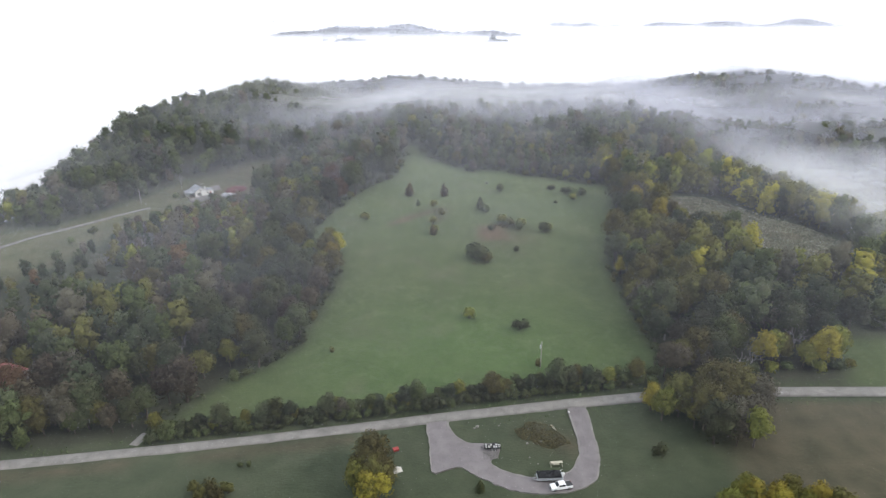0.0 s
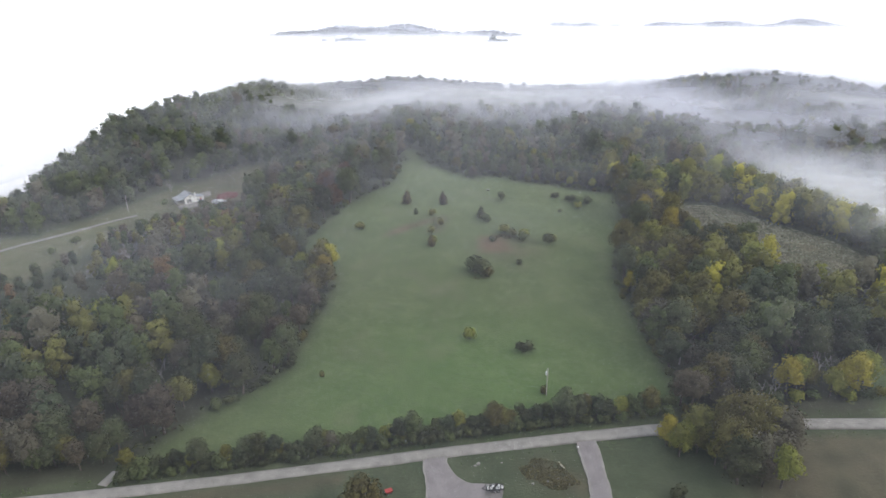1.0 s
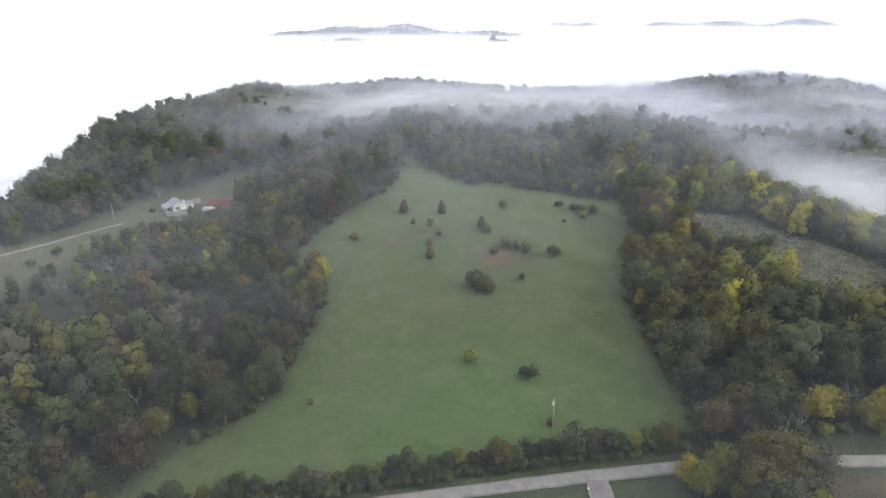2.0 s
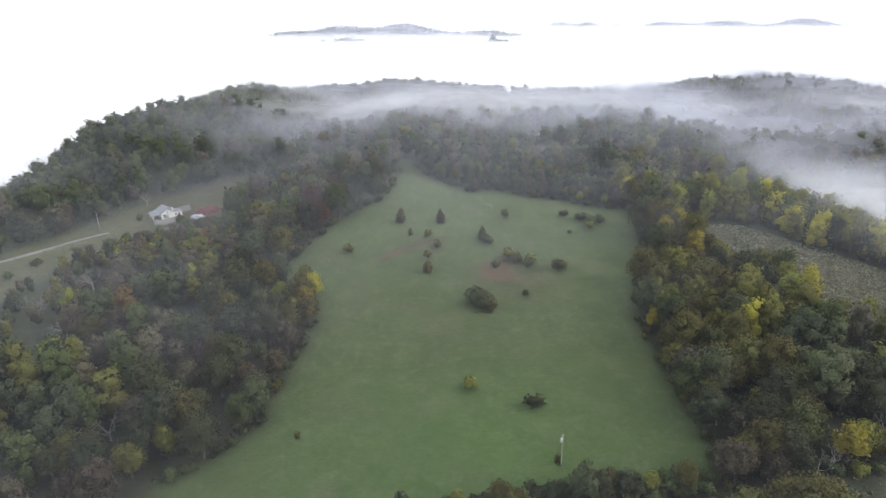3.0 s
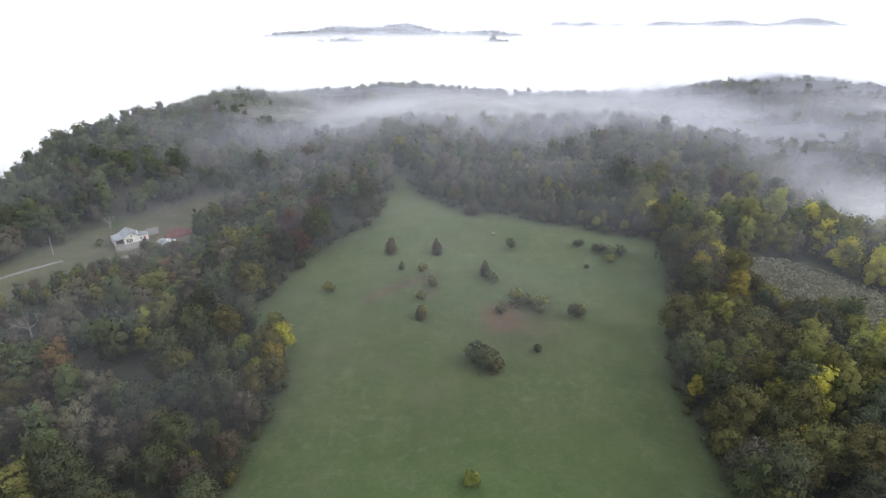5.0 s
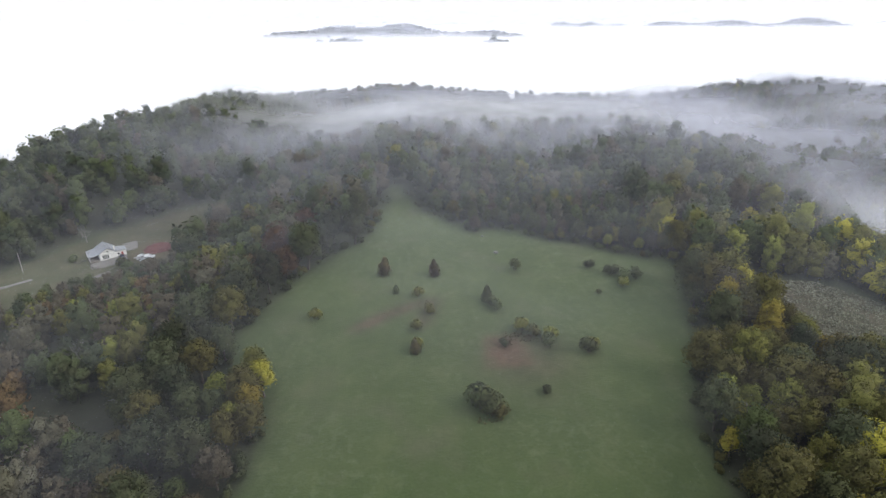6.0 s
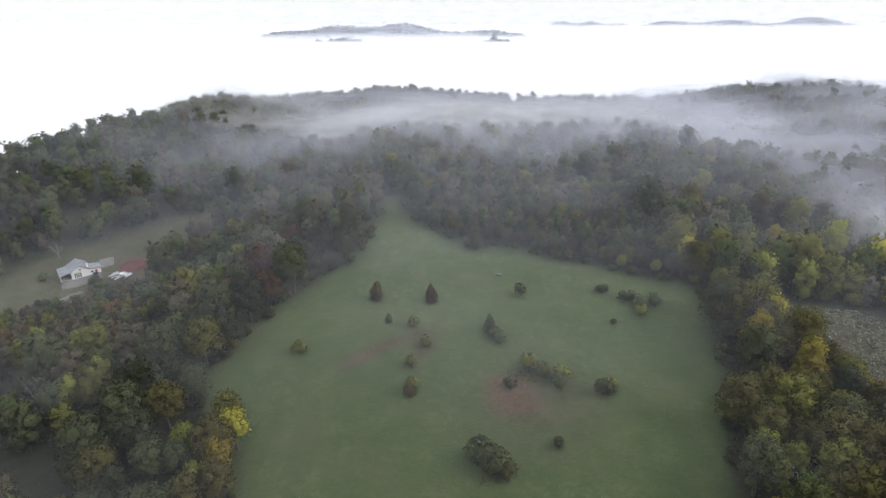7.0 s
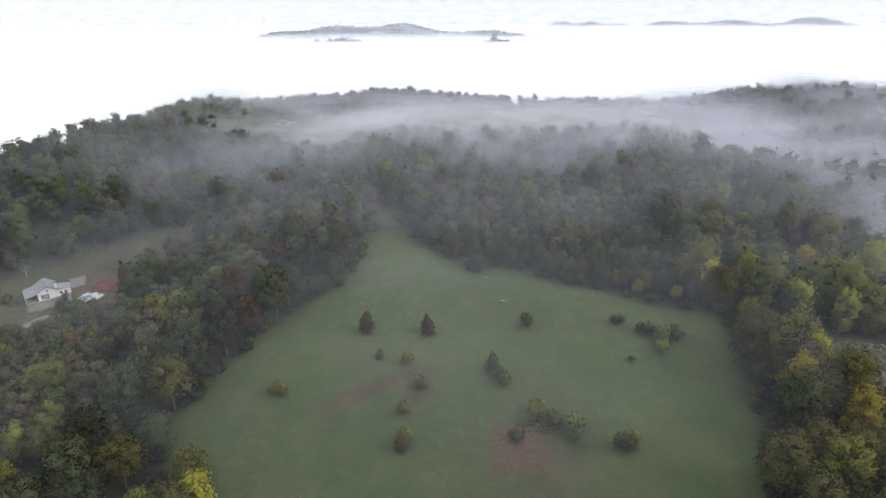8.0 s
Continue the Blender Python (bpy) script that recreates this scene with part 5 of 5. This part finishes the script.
swing_bench(pose(30.8, 128.2, at(30.8, 128.2), 0, 0, 6) @ Matrix.Diagonal((1.2, 1.1, 0.68, 1)))


def mailbox(x, y, turn):
    t = thing("mailbox", pose(x, y, at(x, y), 0, 0, turn), "white mailbox on a post beside the lane", "mailbox")
    part("post", box(B(), -0.05, 0.05, -0.05, 0.05, -0.3, 1.1, 0.008), PLANK, t)
    part("letter_box", prism(B(), [(-0.28, 1.1), (-0.28, 1.38), (0.28, 1.38), (0.28, 1.1)], -0.14, 0.14, 0.06), WHITE, t)
    part("flag", box(B(), 0.05, 0.2, -0.17, -0.15, 1.25, 1.5, 0.0), RED, t)


mailbox(38.0, 147.6, 90)


def stone(x, y, s, label="grey fieldstone lying in the grass"):
    b = B()
    bmesh.ops.create_icosphere(b, subdivisions=2, radius=1.0)
    for v in b.verts:
        v.co *= 1 + 0.25 * noise.noise(v.co * 1.7 + Vector((x, y, 0)))
        v.co = Vector((v.co.x * s, v.co.y * s * 0.75, v.co.z * s * 0.55))
    me = bpy.data.meshes.new("stone")
    b.to_mesh(me)
    b.free()
    me.materials.append(ROCK)
    o = tagged(new("stone", me), label, "stone", "stones in the grass")
    o.matrix_world = pose(x, y, at(x, y, s * 0.2), 0, 0, x * 77)


for x, y, s in ((10.1, 143.2, 0.7), (9.2, 142.6, 0.4), (22.5, 139, 0.35), (31, 138, 0.4), (28, 137, 0.45), (25, 142, 0.4), (33.5, 136, 0.35), (24, 131, 0.35), (26, 128.6, 0.3), (16.5, 143.6, 0.35), (0.2, 145.4, 0.3), (24, 136.3, 0.5), (25.6, 335, 0.9), (21, 352, 0.6)):
    stone(x, y, s)
pl = thing("plank_stack", pose(32.3, 143.0, at(32.3, 143.0, 0.02), 0, 0, 112), "pale weathered boards lying on the lawn", "boards")
for i in range(3):
    part("board", box(B(), -1.9 + 0.2 * i, 1.9 - 0.1 * i, -0.3 + 0.2 * i, -0.14 + 0.2 * i, 0, 0.06, 0.008), CREAM, pl)


def barrow(x, y):
    t = thing("garden_cart", pose(x, y, at(x, y), 0, 0, 25), "faded red garden cart beside a tree", "garden cart")
    part("tray", prism(B(), [(-0.95, 0.95), (-0.7, 0.45), (0.7, 0.45), (0.95, 0.95)], -0.65, 0.65, 0.03), RED, t)
    for s in (-0.5, 0.5):
        for yy in (-0.6, 0.6):
            wheel(t, s, yy, 0.22, 0.22, 0.12)
    part("handle", rod(B(), (-0.9, 0, 0.5), (-1.7, 0, 0.9), 0.025), STEEL, t)


barrow(-13.4, 133.6)
tp = thing("tarpaulin", pose(-12.4, 126.4, at(-12.4, 126.4), 0, 0, 20), "pale tarpaulin draped over a low heap", "tarpaulin")
X, Y = np.meshgrid(np.linspace(-1.3, 1.3, 22), np.linspace(-1.1, 1.1, 20))
Z = 0.95 * np.exp(-((X / 0.8) ** 4 + (Y / 0.7) ** 4)) + 0.07 * wobble(X, Y, 0.35, 1) + 0.06
me = grid_mesh("sheet", X, Y, Z)
me.materials.append(TARP)
o = new("sheet", me)
o.parent = tp
o = o.modifiers.new("thickness", "SOLIDIFY")
o.thickness = 0.03


# ---------------------------------------------------------------- house on the meadow
def roof_sheet(bm, p, u, v, w, ribs):
    """A sheet of ribbed roofing: corner p, along u, down v, with w thick ribs running down it."""
    p, u, v = Vector(p), Vector(u), Vector(v)
    nrm = u.cross(v).normalized()
    if nrm.z < 0:
        nrm = -nrm
    def slab(a, b, lo, hi):
        q = [p + u * a, p + u * b, p + u * b + v, p + u * a + v]
        vs = [bm.verts.new(c + nrm * lo) for c in q] + [bm.verts.new(c + nrm * hi) for c in q]
        for f in ((3, 2, 1, 0), (4, 5, 6, 7), (0, 1, 5, 4), (1, 2, 6, 5), (2, 3, 7, 6), (3, 0, 4, 7)):
            bm.faces.new([vs[i] for i in f])
    slab(0, 1, 0, 0.08)
    for i in range(ribs + 1):
        a = i / ribs * (1 - 0.006)
        slab(a, a + 0.006, 0.082, 0.082 + w)
    bmesh.ops.recalc_face_normals(bm, faces=bm.faces)
    return bm


def house(m):
    """White barn-like house: gable front towards -y, grey ribbed roof, lean-to porch on -x, low wing on +x."""
    t = thing("house", m, "white gabled farmhouse with grey metal roof and porch", "house")
    walls = B()
    prof = [(-3.6, -0.6), (3.6, -0.6), (3.6, 3.4), (0, 5.6), (-3.6, 3.4)]
    prism(walls, prof, 0.0, 11.0)
    part("wall", walls, WHITE, t)
    for s in (-1, 1):
        part("roof", roof_sheet(B(), (0, -0.5, 5.72), (0, 12.0, 0), (s * 4.15, 0, -2.54), 0.05, 20), ROOF, t, "grey ribbed metal roof")
    part("ridge_cap", prism(B(), [(-0.25, 5.68), (0, 5.86), (0.25, 5.68)], -0.52, 11.52), ROOF, t)
    g = part("garage_door", box(B(), -2.7, 0.5, -0.08, 0.02, -0.1, 2.6, 0.01), WHITE, t)
    for i in range(4):
        for j in range(3):
            part("pane", box(B(), -2.55 + 0.76 * i, -1.95 + 0.76 * i, -0.11, -0.07, 0.35 + 0.72 * j, 0.92 + 0.72 * j, 0.008), GLASS, g)
    part("trim", box(B(), -2.85, 0.65, -0.12, -0.085, 2.6, 2.75, 0.01), PLANK, t)
    w = part("gable_window", box(B(), -0.5, 0.5, -0.06, 0.02, 3.5, 4.3, 0.02), WHITE, t)
    part("pane", box(B(), -0.4, 0.4, -0.09, -0.062, 3.6, 4.2, 0.0), GLASS, w)
    # wing
    wing = part("wing_wall", box(B(), 3.6, 8.4, 0.9, 7.0, -0.6, 2.7), WHITE, t)
    part("wing_roof", roof_sheet(B(), (3.5, 0.5, 3.5), (0, 6.9, 0), (5.3, 0, -0.75), 0.05, 12), ROOF, t)
    part("door", box(B(), 6.0, 7.0, 0.83, 0.92, 0.0, 2.1, 0.01), RED, wing, "faded red front door")
    ww = part("window", box(B(), 4.2, 5.3, 0.84, 0.92, 0.9, 2.0, 0.01), WHITE, wing)
    part("pane", box(B(), 4.3, 5.2, 0.82, 0.838, 1.0, 1.9, 0.0), GLASS, ww)
    # porch
    part("porch_roof", roof_sheet(B(), (-3.7, -0.3, 3.25), (0, 11.2, 0), (-4.6, 0, -0.85), 0.05, 20), ROOF, t)
    for y in (0.0, 3.6, 7.2, 10.6):
        part("porch_post", box(B(), -8.05, -7.9, y - 0.08, y + 0.08, -0.6, 2.42, 0.01), WHITE, t)
    part("porch_floor", box(B(), -8.2, -3.62, -0.2, 10.9, -0.6, 0.12, 0.02), PLANK, t)
    for y in (2.0, 5.4, 8.6):
        q = part("window", box(B(), -3.68, -3.58, y - 0.5, y + 0.5, 0.9, 2.1, 0.01), WHITE, t)
        part("pane", box(B(), -3.70, -3.682, y - 0.4, y + 0.4, 1.0, 2.0, 0.0), GLASS, q)
    ch = part("chimney", box(B(), 3.0, 3.7, 1.2, 1.9, 2.0, 6.2, 0.03), WHITE, t, "white chimney with a flat cap")
    part("cap", box(B(), 2.85, 3.85, 1.05, 2.05, 6.2, 6.32, 0.02), SLAB, ch)
    return t


HOUSE = pose(-161.5, 379.5, at(-161.5, 379.5, 0.35), 0, 0, 38)
house(HOUSE)


def slab_thing(name, x, y, lx, ly, turn, mat, label, category, lift=0.12):
    """A ground slab that follows the lie of the land."""
    t = thing(name, pose(x, y, 0), label, category)
    a = radians(turn)
    U, V = np.meshgrid(np.linspace(-lx / 2, lx / 2, 14), np.linspace(-ly / 2, ly / 2, 10))
    U, V = U + 0.9 * wobble(U, V, 2.6, lx), V + 0.8 * wobble(U, V, 2.2, ly)
    X, Y = U * math.cos(a) - V * math.sin(a), U * math.sin(a) + V * math.cos(a)
    rim = np.ones(U.shape)
    rim[0, :] = rim[-1, :] = rim[:, 0] = rim[:, -1] = 0
    me = grid_mesh("surface", X, Y, land(X + x, Y + y) + 0.28 + np.where(rim > 0, lift, -0.5))
    me.materials.append(mat)
    o = new("surface", me)
    o.parent = t
    return t


slab_thing("yard", -160, 377.5, 17, 9, 34, SLAB, "pale gravel yard before the white house", "yard")
slab_thing("yard", -157, 393.5, 6, 9, 38, SLAB, "pale concrete pad beside the white house", "yard")
slab_thing("concrete_slab", -157, 362.5, 11, 2.4, 64, SLAB, "long pale concrete slab in the meadow grass", "slab")
rb = thing("rubble", pose(-160, 377, 0), "scattered pale rubble and pots round the house", "rubble")
b = B()
for i in range(80):
    a, q = random.uniform(0, 6.28), random.uniform(6, 14)
    x, y = q * math.cos(a) * 1.2, q * math.sin(a) - 1
    s = random.uniform(0.1, 0.35)
    bmesh.ops.create_icosphere(b, subdivisions=1, radius=s, matrix=pose(x, y, at(-160 + x, 377 + y, 0.5 + s * 0.3), i * 20, i * 33, 0) @ Matrix.Diagonal((1.3, 1, 0.6, 1)))
tagged(part("stones", b, ROCK, rb), kind="stuff")


def scrap_heap(x, y, n):
    for i in range(n):
        lx, ly = random.uniform(2.5, 4.5), random.uniform(0.8, 1.1)
        t = thing("roofing_sheet", pose(x + random.uniform(-3.6, 3.6), y + random.uniform(-1.8, 1.8), at(x, y, 0.25 + 0.16 * i * 0.5), random.uniform(-14, 14), random.uniform(-10, 10), random.uniform(-30, 30) + 60),
                  "loose corrugated metal sheet on a heap", "metal sheet", "scrap metal heap")
        X, Y = np.meshgrid(np.linspace(-lx / 2, lx / 2, 6), np.linspace(-ly / 2, ly / 2, 25))
        me = grid_mesh("sheet", X, Y, 0.05 * np.sin(Y * 26) + 0.05 * X * X * random.uniform(-0.5, 0.5))
        me.materials.append(ALLOY)
        o = new("sheet", me)
        o.parent = t
        md = o.modifiers.new("thickness", "SOLIDIFY")
        md.thickness = 0.02


scrap_heap(-143.5, 380.5, 20)
RED_EARTH = plain("fresh_red_clay", (0.118, 0.048, 0.042), 0.95, vary=0.3, scale=0.4)
em = thing("earth_mound", pose(-141.5, 391, 0), "fresh heap of red clay at the wood edge", "earth mound")
X, Y = np.meshgrid(np.linspace(-10, 10, 40), np.linspace(-8, 8, 34))
U = np.hypot(X / 9.5, Y / 7.5) + 0.08 * wobble(X, Y, 2.0, 3)
me = grid_mesh("clay", X, Y, land(X - 141.5, Y + 391) - 0.5 + 1.6 * smooth((1 - U) / 0.55) + 0.25 * wobble(X, Y, 1.1, 2) * (U < 0.9))
me.materials.append(RED_EARTH)
o = new("clay", me)
o.parent = em


# ---------------------------------------------------------------- sheds half hidden in the wood
def shed(x, y, lx, ly, h, turn, wall_mat, roof_mat, label):
    t = thing("shed", pose(x, y, at(x, y, 0.1), 0, 0, turn), label, "shed", "sheds")
    part("wall", prism(B(), [(-lx / 2, -0.6), (lx / 2, -0.6), (lx / 2, h), (0, h + lx * 0.2), (-lx / 2, h)], -ly / 2, ly / 2), wall_mat, t)
    for s in (-1, 1):
        part("roof", roof_sheet(B(), (0, -ly / 2 - 0.4, h + lx * 0.2 + 0.06), (0, ly + 0.8, 0), (s * (lx / 2 + 0.5), 0, -lx * 0.2 - 0.2), 0.04, 14), roof_mat, t)
    part("door", box(B(), -1.2, 1.2, -ly / 2 - 0.07, -ly / 2 - 0.005, -0.1, 2.2, 0.01), DARK_TIN, t)


shed(-147, 169, 8, 11, 5.6, 70, PLANK, RED_ROOF, "weathered shed with faded red metal roof")
shed(-95.5, 152.5, 4.2, 5.5, 2.5, 60, DARK_TIN, DARK_TIN, "small dark tin shed under the trees")
gt = thing("field_gate", pose(-103.5, 148.2, at(-103.5, 148.2), 0, 0, 2), "white painted rail gate under the trees", "gate")
for z in (0.5, 0.95, 1.4):
    part("rail", box(B(), -4.4, 4.4, -0.04, 0.04, z + 0.4, z + 0.55, 0.01), TARP, gt)
for x in (-4.4, -1.5, 1.5, 4.4):
    part("post", box(B(), x - 0.07, x + 0.07, -0.07, 0.07, -0.4, 2.1, 0.01), TARP, gt)


# ---------------------------------------------------------------- rough growth
def tufts(name, poly_test, count, size, mat, label, box_of, seed):
    g = np.random.RandomState(seed)
    x0, x1, y0, y1 = box_of
    xs, ys = g.uniform(x0, x1, count * 4), g.uniform(y0, y1, count * 4)
    ok = poly_test(xs, ys) & (wobble(xs, ys, 6.0, 1.0) > g.uniform(-1.1, 0.7, len(xs)))
    xs, ys = xs[ok][:count], ys[ok][:count]
    chunks = []
    for x, y, z in zip(xs, ys, land(xs, ys)):
        s = size * g.uniform(0.5, 1.3)
        chunks.append(leaves(g, np.array([x, y, z + 0.45 * s]), np.array([0.6, 0.6, 0.55]) * s, 9, 0.75 * s))
    me = mesh_from(name, chunks, mat)
    return tagged(new(name, me), label, "undergrowth", kind="stuff")


WEED = leaf_material("dry_weed", (0.240, 0.240, 0.176), 0.35, turned=0.35)
WEED_BROWN = leaf_material("brown_weed", (0.108, 0.092, 0.048), 0.35, turned=0.4)
WEED_GREEN = leaf_material("rank_grass", (0.090, 0.120, 0.052), 0.3, turned=0.25)
tufts("scrub", lambda x, y: inside(CLEARING, x, y), 7000, 0.55, WEED, "pale seeding scrub filling the clearing", (108, 190, 238, 312), 1)
tufts("weed_patch", lambda x, y: np.hypot((x - 27.5) / 9.4, (y - 139.4 + 0.10 * (x - 28)) / 4.8) + 0.35 * wobble(x, y, 3.4, 2.0) < 0.9, 1300, 0.34, WEED_BROWN, "brown weedy tangle inside the loop drive", (18, 38, 134, 146), 2)
tufts("undergrowth", lambda x, y: (distance_to(FIELD + FIELD[:1], x, y) < 5) & ~inside(FIELD, x, y) & (distance_to(ROAD, x, y) > 3.5), 2600, 1.4, LEAF[0], "grey-green brambles along the wood edge", (-92, 104, 136, 420), 3)
tufts("lane_verge", lambda x, y: (distance_to(ROAD, x, y) < 5.5) & (distance_to(ROAD, x, y) > 2.5) & ~((x < -25) & (distance_to([(a, b - 5) for a, b in ROAD], x, y) < 3.4)), 1500, 0.4, WEED_GREEN, "rank grass on the verges of the lane", (-130, 150, 120, 164), 5)
tufts("scrub", lambda x, y: (np.hypot((x - 114) / 1.6, y - 196) < 20) | (np.hypot((x + 150) / 1.7, y - 236) < 12), 1400, 1.3, WEED_GREEN, "grey-green scrub in small openings of the wood", (-175, 150, 172, 252), 6)
tufts("weed_patch", lambda x, y: (np.hypot((x - 33) / 8, (y - 277.5) / 3.4) < 1) | (np.hypot((x - 24) / 2.2, (y - 276) / 4) < 1), 190, 0.5, WEED_BROWN, "dull brown brambles beside the bare soil", (20, 43, 270, 284), 8)
tufts("weed_patch", lambda x, y: distance_to([(-23, 287.5), (-17, 292), (-8, 297), (-2, 299)], x, y) < 2.4, 120, 0.4, WEED_BROWN, "dull brown weeds along an old furrow", (-28, 4, 272, 302), 9)
tufts("weed_patch", lambda x, y: np.hypot((x - 16) / 5, (y - 243) / 3) < 1, 90, 0.45, WEED_BROWN, "dull brown weeds round a dark bush", (10, 24, 238, 248), 10)
